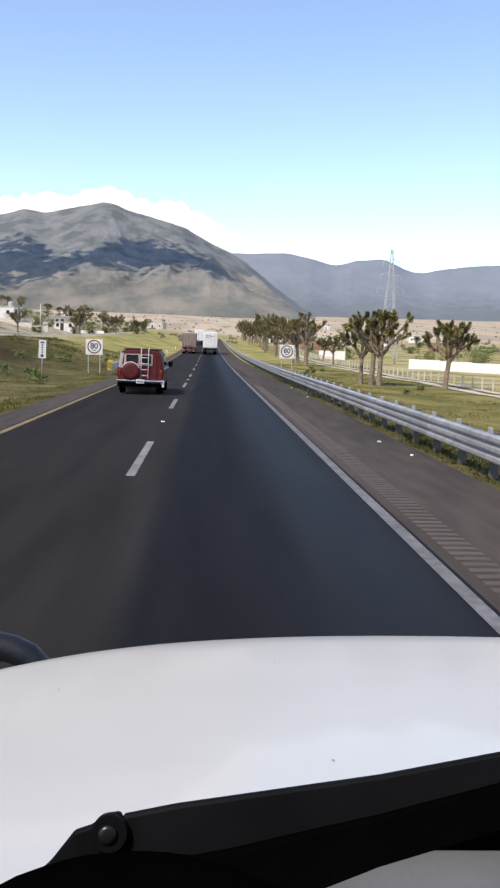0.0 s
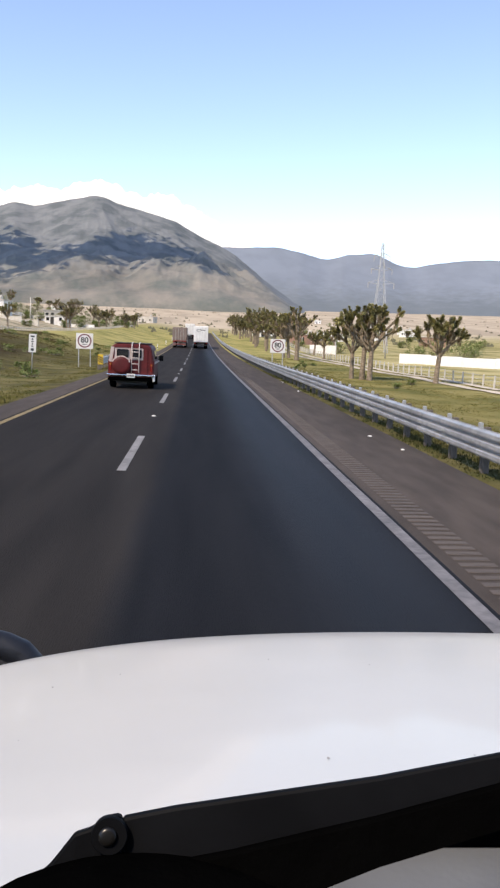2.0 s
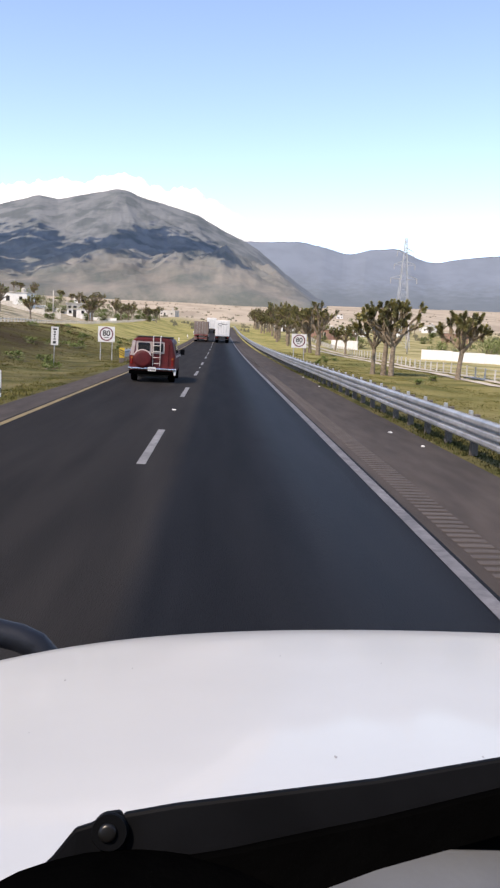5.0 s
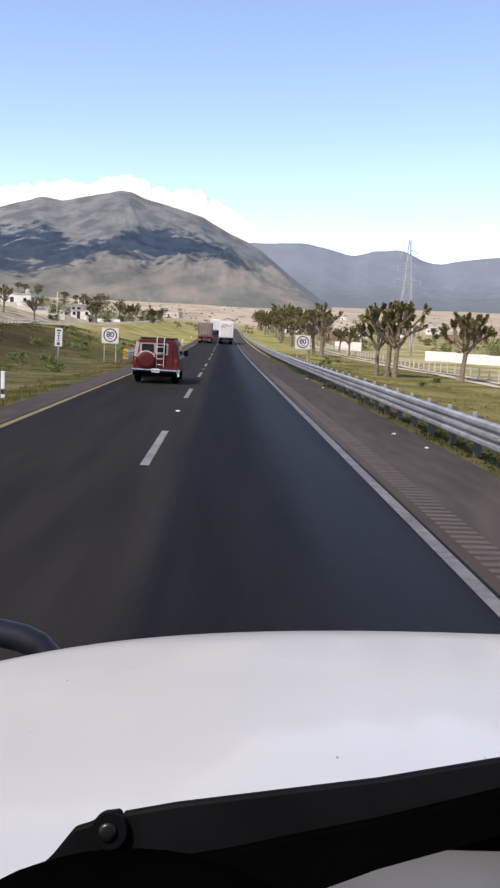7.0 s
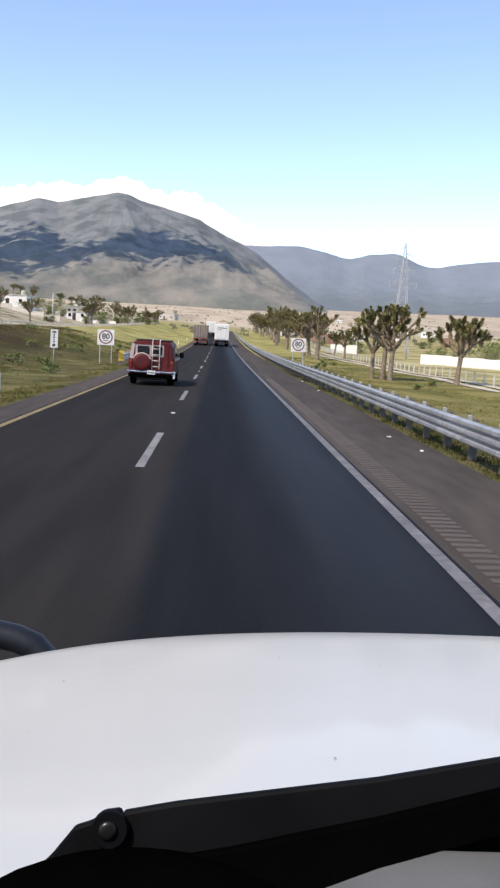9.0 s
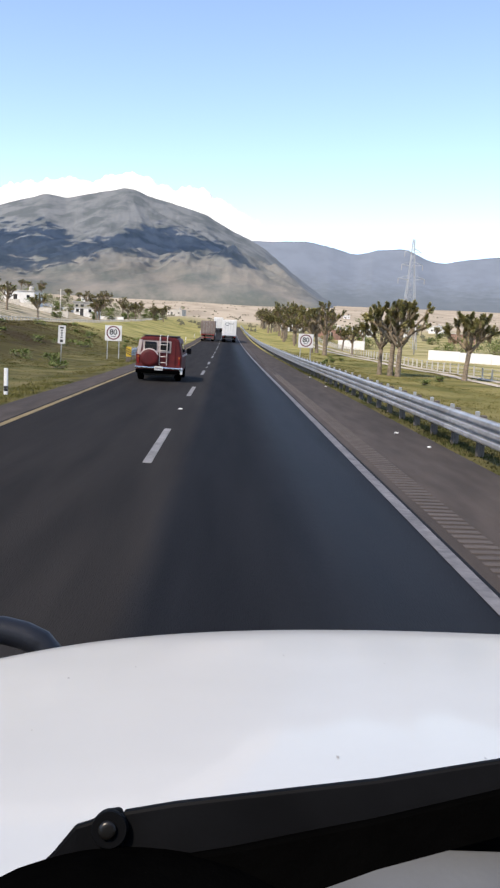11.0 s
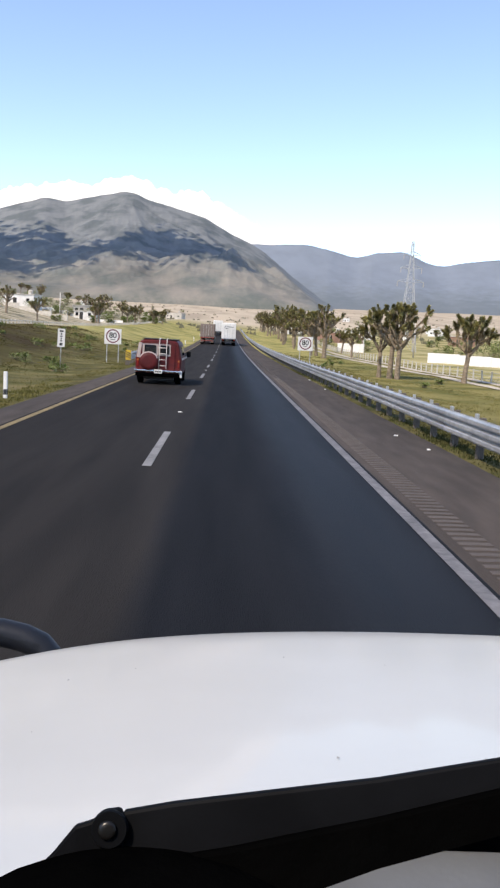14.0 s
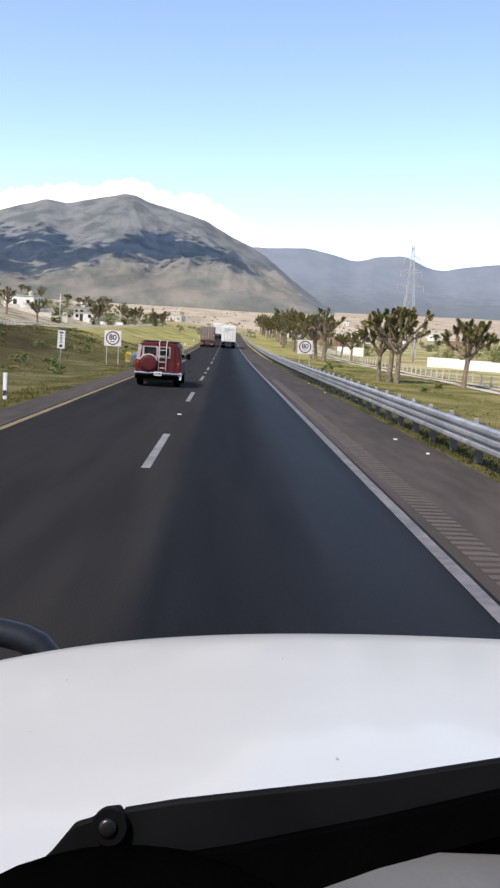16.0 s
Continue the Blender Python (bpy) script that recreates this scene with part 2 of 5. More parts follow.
BARK = mat("yucca_bark", (0.31, 0.240, 0.168), (0.15, 0.115, 0.080), 5, rough=0.95, bump=0.9, bump_scale=22, stretch=(1, 1, 2.2))
THATCH = mat("dead_leaf_thatch", (0.30, 0.235, 0.14), (0.19, 0.145, 0.085), 7, rough=0.95, bump=0.6, bump_scale=30)
LEAF = mat("yucca_leaves", (0.500, 0.440, 0.180), (0.105, 0.105, 0.034), 2.2, rough=0.55, wear=0.3)
SCRUB = mat("dry_scrub", (0.15, 0.145, 0.088), (0.21, 0.19, 0.125), 0.05, rough=0.9, wear=0.3, world_space=True)
BUSH = mat("scrub_leaves", (0.125, 0.175, 0.038), (0.180, 0.200, 0.055), 3.0, rough=0.7, wear=0.3)
BRICK = mat("pink_render", (0.42, 0.24, 0.18), (0.34, 0.2, 0.15), 2, rough=0.9, wear=0.25)
ROCK_NEAR = mat("scrubby_hazy_hillside", (0.282, 0.256, 0.220), (0.142, 0.155, 0.142), 0.011, rough=0.95, spec=0.05, grain=0.62, wear=0.35, wear_scale=1.0, stretch=(1, 0.75, 0.8), world_space=True)
# distance haze put into the ridge's colour, paler and bluer with height
ROCK_FAR = mat("haze_tinted_ridge", (0.172, 0.197, 0.216), (0.150, 0.175, 0.194), 0.008, rough=0.95, spec=0.05, grain=0.6, wear=0.1, stretch=(1, 0.6, 1.0), wear_scale=1.0, world_space=True)
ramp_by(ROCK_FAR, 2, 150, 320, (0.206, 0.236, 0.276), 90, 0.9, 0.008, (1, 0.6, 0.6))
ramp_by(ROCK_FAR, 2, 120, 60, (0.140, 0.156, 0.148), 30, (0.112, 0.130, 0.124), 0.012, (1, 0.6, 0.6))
# haze put into the colour: bluer up the slope and on the right flank
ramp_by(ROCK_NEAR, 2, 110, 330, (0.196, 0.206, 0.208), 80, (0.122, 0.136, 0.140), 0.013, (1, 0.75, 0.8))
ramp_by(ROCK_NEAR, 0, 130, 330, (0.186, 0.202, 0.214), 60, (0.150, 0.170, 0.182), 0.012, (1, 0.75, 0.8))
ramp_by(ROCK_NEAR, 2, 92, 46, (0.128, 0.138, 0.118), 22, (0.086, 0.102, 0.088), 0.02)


# ---- mesh helpers ----
def part(name, bm, material, parent=None, label="", smooth=False):
    """One mesh object under a thing or a part."""
    me = bpy.data.meshes.new(name)
    bm.to_mesh(me)
    bm.free()
    me.materials.append(material)
    if smooth:
        me.shade_smooth()
    ob = new(name, me)
    if parent is not None:
        ob.parent = parent
    if label:
        ob["label"] = label
    return ob


def raw(name, verts, faces, material, parent=None, label="", smooth=False):
    me = bpy.data.meshes.new(name)
    me.from_pydata([tuple(v) for v in verts], [], faces)
    me.update()
    me.materials.append(material)
    if smooth:
        me.shade_smooth()
    ob = new(name, me)
    if parent is not None:
        ob.parent = parent
    if label:
        ob["label"] = label
    return ob


def shared(name, ob, parent, m):
    """Another piece on the same mesh."""
    o = new(name, ob.data)
    o.parent = parent
    o.matrix_basis = m
    return o


def empty(name, m, label="", category="", group="", kind=""):
    e = new(name)
    e.matrix_basis = m
    return tagged(e, label, category, group, kind)


def box(bm, sx, sy, sz, at=(0, 0, 0), bevel=0.0, turn=None, segments=2):
    """A box of that size, its edges rounded, its middle at a place."""
    b = bmesh.new()
    bmesh.ops.create_cube(b, size=1.0, matrix=Matrix.Diagonal((sx, sy, sz, 1)))
    if bevel:
        bmesh.ops.bevel(b, geom=b.edges[:], offset=bevel, segments=segments, affect="EDGES", profile=0.6)
    m = Matrix.Translation(at)
    if turn is not None:
        m = m @ turn
    b.transform(m)
    me = bpy.data.meshes.new("t")
    b.to_mesh(me)
    b.free()
    bm.from_mesh(me)
    bpy.data.meshes.remove(me)
    return bm


def tube(bm, pts, radii, sides=8, cap=True):
    """A round bar through points, its radius given at each."""
    if not isinstance(radii, (list, tuple)):
        radii = [radii] * len(pts)
    pts = [Vector(p) for p in pts]
    rings = []
    ref = Vector((0.13, 0.31, 1))
    for i, (p, r) in enumerate(zip(pts, radii)):
        d = (pts[min(i + 1, len(pts) - 1)] - pts[max(i - 1, 0)]).normalized()
        a = d.cross(ref if abs(d.dot(ref.normalized())) < 0.95 else Vector((1, 0, 0))).normalized()
        b = d.cross(a)
        rings.append([bm.verts.new(p + (a * math.cos(k * math.tau / sides) + b * math.sin(k * math.tau / sides)) * r) for k in range(sides)])
    for r0, r1 in zip(rings, rings[1:]):
        for k in range(sides):
            bm.faces.new((r0[k], r0[(k + 1) % sides], r1[(k + 1) % sides], r1[k]))
    if cap:
        bm.faces.new(rings[0][::-1])
        bm.faces.new(rings[-1])
    return bm


def lathe(bm, profile, axis=(0, 0, 1), at=(0, 0, 0), sides=20):
    """A turned shape: (radius, height) pairs round an axis."""
    q = Vector((0, 0, 1)).rotation_difference(Vector(axis)).to_matrix()
    rings = []
    for r, h in profile:
        rings.append([bm.verts.new(Vector(at) + q @ Vector((max(r, 1e-4) * math.cos(k * math.tau / sides), max(r, 1e-4) * math.sin(k * math.tau / sides), h))) for k in range(sides)])
    for r0, r1 in zip(rings, rings[1:]):
        for k in range(sides):
            bm.faces.new((r0[k], r0[(k + 1) % sides], r1[(k + 1) % sides], r1[k]))
    bm.faces.new(rings[0][::-1])
    bm.faces.new(rings[-1])
    return bm


def lerp_list(pairs, v):
    if v <= pairs[0][0]:
        return pairs[0][1]
    for (a, p), (b, q) in zip(pairs, pairs[1:]):
        if v <= b:
            k = (v - a) / (b - a)
            return p + (q - p) * k
    return pairs[-1][1]


def ease(a, b, v):
    k = min(1.0, max(0.0, (v - a) / (b - a)))
    return k * k * (3 - 2 * k)


# ---- the lie of the land ----
ROAD_L, ROAD_R = -4.66, 2.66
SHOULDER_L, SHOULDER_R = -5.6, 4.85


def rise(y):
    """The road climbs gently ahead."""
    if y < 50:
        return 0.0
    if y < 250:
        return 6.8e-5 * (y - 50) ** 2
    return 2.72 + 0.0272 * (y - 250) + 0.014 * max(0.0, y - 600)


def land(x, y):
    """The height of the ground beside the road."""
    z = rise(max(y, -40))
    far = ease(150, 900, abs(y))
    if SHOULDER_L - 0.05 < x < SHOULDER_R + 0.05 and y < 338:
        return z - 0.12
    if x > 0:
        d = x - SHOULDER_R
        z += -0.03 - 0.5 * ease(0, 8, d) + 0.012 * max(0, d - 60)
    else:
        d = SHOULDER_L - x
        bank = 2.35 * ease(3.0, 19, d) * (1 - 0.75 * far)
        z += -0.04 - 0.10 * ease(0, 2.5, d) + bank
        z += (0.19 * max(0, min(d - 29, 60)) + 0.008 * max(0, min(d - 89, 900))) * (1 - 0.9 * far)
    out = min(abs(x - SHOULDER_R), abs(x - SHOULDER_L))
    amp = ease(1, 25, out)
    z += amp * (0.25 * noise.noise((x * 0.06, y * 0.06, 3)) + 0.10 * noise.noise((x * 0.22, y * 0.22, 8)))
    z += ease(60, 900, out) * 6 * noise.noise((x * 0.004, y * 0.004, 5))
    return z


# ---- ground ----
def spread(stops):
    """Grid lines between stops, each stop given with the step that follows it."""
    out = []
    for (a, step), (b, _) in zip(stops, stops[1:]):
        k = max(1, round((b - a) / step))
        out += [a + (b - a) * i / k for i in range(k)]
    return out + [stops[-1][0]]


def sheet(xs, ys, height, name, material, parent=None, smooth=True):
    verts = [(x, y, height(x, y)) for y in ys for x in xs]
    w = len(xs)
    faces = [(j * w + i, j * w + i + 1, (j + 1) * w + i + 1, (j + 1) * w + i) for j in range(len(ys) - 1) for i in range(w - 1)]
    return raw(name, verts, faces, material, parent, smooth=smooth)


GX = spread([(-4600, 450), (-1000, 120), (-300, 30), (-100, 6), (-40, 1.6), (-12, 0.8), (SHOULDER_L - 0.06, 0.1), (SHOULDER_L + 0.02, 3.6), (SHOULDER_R - 0.02, 0.1), (SHOULDER_R + 0.06, 0.8), (12, 1.6), (40, 6), (100, 30), (300, 120), (1000, 450), (4600, 1)])
GY = spread([(-4600, 600), (-400, 60), (-40, 4), (0, 1.5), (60, 3), (160, 8), (320, 30), (800, 120), (2400, 400), (4700, 1)])
ground = sheet(GX, GY, land, "ground", GROUND)
tagged(ground, "dry green and straw-coloured grassland rising to a tan plain", "ground", kind="structure")

RY = spread([(-30, 10), (40, 5), (335, 1)])
road = sheet([ROAD_L, -1.03, ROAD_R], RY, lambda x, y: rise(y), "road", ASPHALT, smooth=True)
tagged(road, "dark worn asphalt two-lane carriageway with faint wheel tracks", "road", kind="structure")
for name, xs in (("road_shoulder", [SHOULDER_L - 0.25, SHOULDER_L, ROAD_L]), ("road_shoulder", [ROAD_R, SHOULDER_R, SHOULDER_R + 0.25])):
    edge = lambda x, y: rise(y) - (0.16 if x < SHOULDER_L - 0.1 or x > SHOULDER_R + 0.1 else 0.0)
    tagged(sheet(xs, RY, edge, name, SHOULDER), "brownish gravelly asphalt hard shoulder beside the carriageway", "road shoulder", kind="structure")


def line(x, y0, y1, width, material, name):
    ys = spread([(y0, 4), (260, 10), (y1, 1)])
    wob = lambda y: 0.008 * noise.noise((x, y * 0.3, 1))
    v, f = [], []
    for y in ys:
        z = rise(y) + 0.006
        v += [(x - width / 2 + wob(y), y, z), (x + width / 2 + wob(y + 40), y, z)]
    f = [(2 * i, 2 * i + 1, 2 * i + 3, 2 * i + 2) for i in range(len(ys) - 1)]
    return raw(name, v, f, material)


tagged(line(2.53, -30, 335, 0.155, EDGE_LINE, "edge_line"), "worn white painted edge line on the asphalt", "road marking", kind="structure")
tagged(line(-4.5, -30, 335, 0.15, YELLOW_LINE, "edge_line"), "worn yellow painted edge line beside the median", "road marking", kind="structure")

bm = bmesh.new()
box(bm, 0.15, 5.0, 0.008, (0, 0, 0.004), 0.003, segments=1)
dash = part("lane_dash", bm, WHITE_LINE, road)
for k in range(-2, 21):
    y = 16.2 + 15 * k
    slope = math.atan((rise(y + 1) - rise(y - 1)) / 2)
    m = Matrix.Translation((-1.03, y, rise(y) + 0.001)) @ Matrix.Rotation(slope, 4, "X")
    if k == -2:
        dash.matrix_basis = m
    else:
        shared("lane_dash", dash, road, m)

bm = bmesh.new()
b0 = [bm.verts.new(p) for p in ((-0.06, -0.05, 0), (0.06, -0.05, 0), (0.06, 0.05, 0), (-0.06, 0.05, 0))]
b1 = [bm.verts.new(p) for p in ((-0.045, -0.02, 0.02), (0.045, -0.02, 0.02), (0.045, 0.02, 0.02), (-0.045, 0.02, 0.02))]
bm.faces.new(b1)
for k in range(4):
    bm.faces.new((b0[k], b0[(k + 1) % 4], b1[(k + 1) % 4], b1[k]))
stud = part("road_stud", bm, WHITE_PAINT)
stud.matrix_basis = pose(-1.03, 23.7, 0)
tagged(stud, "small white reflective road stud glued on the lane line", "road stud", "road studs along the lane line")
for k in range(1, 5):
    copy_thing(stud, pose(-1.03, 23.7 + 30 * k, rise(23.7 + 30 * k)))

# ground-in rumble strip: pale ridges across the shoulder
bm = bmesh.new()
box(bm, 0.38, 0.13, 0.014, (0, 0, 0.003), 0.006, segments=1)
bar = part("rumble_ridge", bm, RUMBLE, road)
bar.matrix_basis = pose(3.0, 3.0, 0)
for k in range(1, 190):
    y = 3.0 + 0.235 * k
    shared("rumble_ridge", bar, road, pose(3.0, y, rise(y)))
v, f = [], []
for k in range(190, 640):
    y = 3.0 + 0.235 * k
    z = rise(y) + 0.012
    i = len(v)
    v += [(2.81, y - 0.06, z), (3.19, y - 0.06, z), (3.19, y + 0.06, z), (2.81, y + 0.06, z)]
    f.append((i, i + 1, i + 2, i + 3))
tagged(raw("rumble_strip", v, f, RUMBLE, road), kind="stuff")


# ---- mountains and cloud ----
def range_of_hills(name, crest, az0, az1, near, top, back, material, rough_amp, seed):
    """A mountain: its crest's height by bearing, spurs and gullies down to the plain in front of it."""
    az, a = [az0], az0
    while a < az1:
        a += 0.075 if -15.5 < a < 19 else 1.0
        az.append(min(a, az1))
    rs = [near + (top - near) * (j / 56) for j in range(57)] + [top + (back - top) * j / 6 for j in range(1, 7)]
    v = []
    for r in rs:
        for a in az:
            ar = radians(a)
            x, y = r * math.sin(ar), r * math.cos(ar)
            el = sum(lerp_list(crest, a + q) for q in (-0.3, -0.1, 0.1, 0.3)) / 4 + 0.04 * noise.fractal((a * 0.9, seed, 0), 1.0, 2.0, 3)
            hc = 2.13 + top * math.tan(radians(el))
            broad = sum(lerp_list(crest, a + q) for q in (-3, -2, -1, 0, 1, 2, 3)) / 7
            hw = min(hc, 2.13 + top * math.tan(radians(broad)))
            zb = rise(near) * (1 + 0.05 * noise.noise((a, seed, 2))) - 12
            if r <= top:
                k = (r - near) / (top - near)
                warp = 170 * noise.noise((x / 500, y / 500, seed + 3))
                spur = noise.ridged_multi_fractal(((x + warp) / 620, (y + warp) / 1500, seed), 0.9, 2.1, 6, 1.0, 2.0)
                spur2 = noise.fractal((x / 130, y / 190, seed + 7), 0.9, 2.0, 4)
                amp = rough_amp * min(1.0, max(0.0, (hc - zb) / 430)) ** 1.5
                hk = hw + (hc - hw) * k ** 7
                z = zb + (hk - zb) * k ** 1.25 + k ** 0.5 * (1 - k) * ((spur - 1.1) * amp + spur2 * amp * 0.22)
                lid = 2.13 + r * math.tan(radians(el))
                z = min(z, lid - (1 - k) * 30)
            else:
                k = (r - top) / (back - top)
                z = hc * (1 - 0.9 * k)
            v.append((x, y, z))
    w = len(az)
    f = [(j * w + i, j * w + i + 1, (j + 1) * w + i + 1, (j + 1) * w + i) for j in range(len(rs) - 1) for i in range(w - 1)]
    return raw(name, v, f, material, smooth=True)


MAIN = [(-60, 1.5), (-42, 3.2), (-28, 5.2), (-20, 6.3), (-14.93, 7.2), (-13.69, 7.62), (-11.8, 8.2), (-10.72, 8.0), (-9.44, 8.33), (-7.92, 8.68), (-6.83, 8.92), (-6.16, 8.8), (-5.49, 8.48), (-4.14, 8.2), (-1.87, 7.64), (-0.95, 7.16), (-0.02, 6.67), (1.37, 6.1), (2.2, 5.62), (3.1, 4.95), (4.0, 4.25), (4.8, 3.65), (6.0, 2.9), (7.4, 2.2), (9.0, 1.6), (10.5, 1.1)]
LUMP_WEST = [(-24, 2.2), (-18, 2.4), (-12.7, 3.0), (-11.7, 3.5), (-9.5, 4.35), (-7.8, 4.8), (-6.3, 5.1), (-5.4, 4.6), (-4.7, 3.7), (-4.1, 2.6), (-3.4, 1.4)]
LUMP_EAST = [(-6.6, 1.4), (-5.6, 2.9), (-4.5, 4.2), (-3.4, 5.0), (-1.8, 5.1), (0, 5.25), (1.4, 5.0), (2.6, 4.6), (3.6, 4.1), (4.6, 3.3), (5.6, 2.35), (6.6, 1.6), (7.6, 1.1), (9, 0.8)]
NEAR_FOOT, CREST, BEHIND = 1900.0, 3750.0, 4300.0


def eased(table, a, reach=0.35):
    return sum(lerp_list(table, a + q) for q in (-reach, -reach / 2, 0, reach / 2, reach)) / 5


def mountain_z(a, r):
    """Height of the mountain on a bearing, so far out: a long climb to the crest, spurs that run down from the summit, two foothills before it."""
    ar = radians(a)
    x, y = r * math.sin(ar), r * math.cos(ar)
    el = eased(MAIN, a, 0.22) + 0.035 * noise.fractal((a * 1.6, 11.0, 0), 1.0, 2.0, 4)
    foot = rise(NEAR_FOOT) - 10
    if r > CREST:
        return (2.13 + CREST * math.tan(radians(el))) * (1 - 0.9 * (r - CREST) / (BEHIND - CREST))
    k = (r - NEAR_FOOT) / (CREST - NEAR_FOOT)
    hc = 2.13 + CREST * math.tan(radians(el))
    z = foot + (hc - foot) * k ** 1.45
    px, py = x - CREST * math.sin(radians(-6.6)), y - CREST * math.cos(radians(-6.6))
    theta, rho = math.atan2(px, -py), math.hypot(px, py)
    bend = 0.22 * noise.noise((x / 420, y / 420, 3.0))
    spur = noise.ridged_multi_fractal(((theta + bend) * 3.4, rho / 1500, 5.0), 0.9, 2.1, 5, 1.0, 2.0) - 1.1
    gully = noise.fractal((x / 150, y / 150, 7.0), 0.8, 2.1, 5)
    size = min(1.0, max(0.0, (hc - foot) / 400)) ** 1.3
    z += size * (k ** 0.6) * (1 - k) * (62 * spur + 46 * gully) + size * 7 * noise.fractal((x / 45, y / 45, 2.0), 0.8, 2.2, 3) * k ** 0.3 * (1 - k)
    for table, at, seed in ((LUMP_WEST, 2780, 14.0), (LUMP_EAST, 2640, 23.0)):
        top = 2.13 + at * math.tan(radians(eased(table, a, 0.5)))
        q = (r - NEAR_FOOT) / (at - NEAR_FOOT)
        shape = math.sin(math.pi / 2 * q) ** 1.2 if q < 1 else max(0.0, 1 - ((r - at) / 420) ** 2)
        h = foot + (top - foot) * shape
        h += shape * (44 * (noise.ridged_multi_fractal((x / 210 + bend, y / 420, seed), 0.9, 2.1, 4, 1.0, 2.0) - 1.1) + 16 * noise.fractal((x / 70, y / 70, seed), 0.8, 2.1, 4))
        d = (z - h) / 22
        z = z if d > 8 else h if d < -8 else h + 22 * math.log(1 + math.exp(d))
    return min(z, 2.13 + r * math.tan(radians(el)) - (1 - k) * 24) - 60 * (1 - ease(0, 0.07, k))


bearings = spread([(-60, 1.5), (-18, 0.5), (-15.6, 0.075), (9.6, 0.3), (10.5, 1)])
ranges = spread([(NEAR_FOOT, 17), (3000, 22), (CREST, 90), (BEHIND, 1)])
v = [(r * math.sin(radians(a)), r * math.cos(radians(a)), mountain_z(a, r)) for r in ranges for a in bearings]
w = len(bearings)
f = [(j * w + i, j * w + i + 1, (j + 1) * w + i + 1, (j + 1) * w + i) for j in range(len(ranges) - 1) for i in range(w - 1)]
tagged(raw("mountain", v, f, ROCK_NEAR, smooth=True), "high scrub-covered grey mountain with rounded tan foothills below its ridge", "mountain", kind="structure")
FAR = [(-6, 5.2), (-1, 5.9), (1.4, 6.1), (2.7, 6.1), (4.2, 6.2), (5.2, 6.18), (6.4, 5.97), (7.5, 5.66), (8.2, 5.5), (8.8, 5.62), (9.5, 5.86), (10.4, 5.9), (11.2, 6.0), (11.8, 5.82), (12.4, 5.5), (13.1, 5.24), (13.8, 5.12), (14.6, 5.3), (15.7, 5.48), (17.1, 5.62), (18.5, 5.7), (24, 5.3), (34, 4.4), (60, 1.5)]
tagged(range_of_hills("far_ridge", FAR, -6, 60, 3350, 4450, 4700, ROCK_FAR, 12, 27.0), "long wooded ridge in the distance, tinted blue-grey with painted haze", "mountain ridge", kind="structure")
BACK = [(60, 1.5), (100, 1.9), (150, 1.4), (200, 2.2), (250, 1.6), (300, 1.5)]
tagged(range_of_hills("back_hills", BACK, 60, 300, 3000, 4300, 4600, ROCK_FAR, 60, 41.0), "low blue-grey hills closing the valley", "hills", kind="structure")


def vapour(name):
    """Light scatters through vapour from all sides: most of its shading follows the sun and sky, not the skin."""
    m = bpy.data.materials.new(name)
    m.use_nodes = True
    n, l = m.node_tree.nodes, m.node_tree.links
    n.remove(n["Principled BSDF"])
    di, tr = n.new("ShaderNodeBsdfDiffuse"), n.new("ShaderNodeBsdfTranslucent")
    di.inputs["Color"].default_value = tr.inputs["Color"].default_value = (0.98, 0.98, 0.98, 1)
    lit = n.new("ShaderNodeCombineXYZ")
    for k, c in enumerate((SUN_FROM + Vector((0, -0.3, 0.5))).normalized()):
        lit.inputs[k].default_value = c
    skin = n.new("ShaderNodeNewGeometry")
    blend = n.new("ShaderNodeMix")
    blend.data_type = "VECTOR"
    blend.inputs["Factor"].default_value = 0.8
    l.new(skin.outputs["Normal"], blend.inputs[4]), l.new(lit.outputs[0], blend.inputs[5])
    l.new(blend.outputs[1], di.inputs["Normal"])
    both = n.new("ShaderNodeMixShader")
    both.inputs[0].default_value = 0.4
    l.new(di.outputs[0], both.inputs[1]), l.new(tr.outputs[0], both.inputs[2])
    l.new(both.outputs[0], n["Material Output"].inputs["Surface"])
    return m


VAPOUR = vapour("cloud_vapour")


def on_bearing(az, el, r):
    return Vector((r * math.sin(radians(az)), r * math.cos(radians(az)), 2.13 + r * math.tan(radians(el))))


def puffs(name, balls, material, parent, ruffle, seed, level):
    """Billows of cloud: many round heads, each ruffled, joined into one bank."""
    form = bmesh.new()
    bmesh.ops.create_icosphere(form, subdivisions=level, radius=1.0)
    form.verts.index_update()
    unit, tris = [q.co.copy() for q in form.verts], [[q.index for q in t.verts] for t in form.faces]
    form.free()
    v, f = [], []
    for c, (rx, ry, rz) in balls:
        i = len(v)
        for u in unit:
            q = c + Vector((u.x * rx, u.y * ry, u.z * rz))
            k = 1 + ruffle * noise.fractal(q / (rx * 1.3) + Vector((seed, 0, 0)), 0.9, 2.1, 4)
            v.append(c + Vector((u.x * rx, u.y * ry, u.z * rz)) * max(0.3, k))
        f += [[i + n for n in t] for t in tris]
    return raw(name, v, f, material, parent, smooth=True)


CLOUD_TOP = [(-34, 6.6), (-24, 7.6), (-18, 8.2), (-15, 8.55), (-12.9, 8.9), (-11.2, 9.42), (-9.5, 9.32), (-8.0, 9.65), (-6.4, 10.05), (-5.3, 9.55), (-3.8, 9.25), (-2.4, 9.4), (-0.8, 8.75), (1.3, 7.75), (2.7, 6.9), (3.6, 6.4)]
sky_cloud = empty("cloud", Matrix.Identity(4), "white cloud bank lying along the mountain's crest", "cloud")


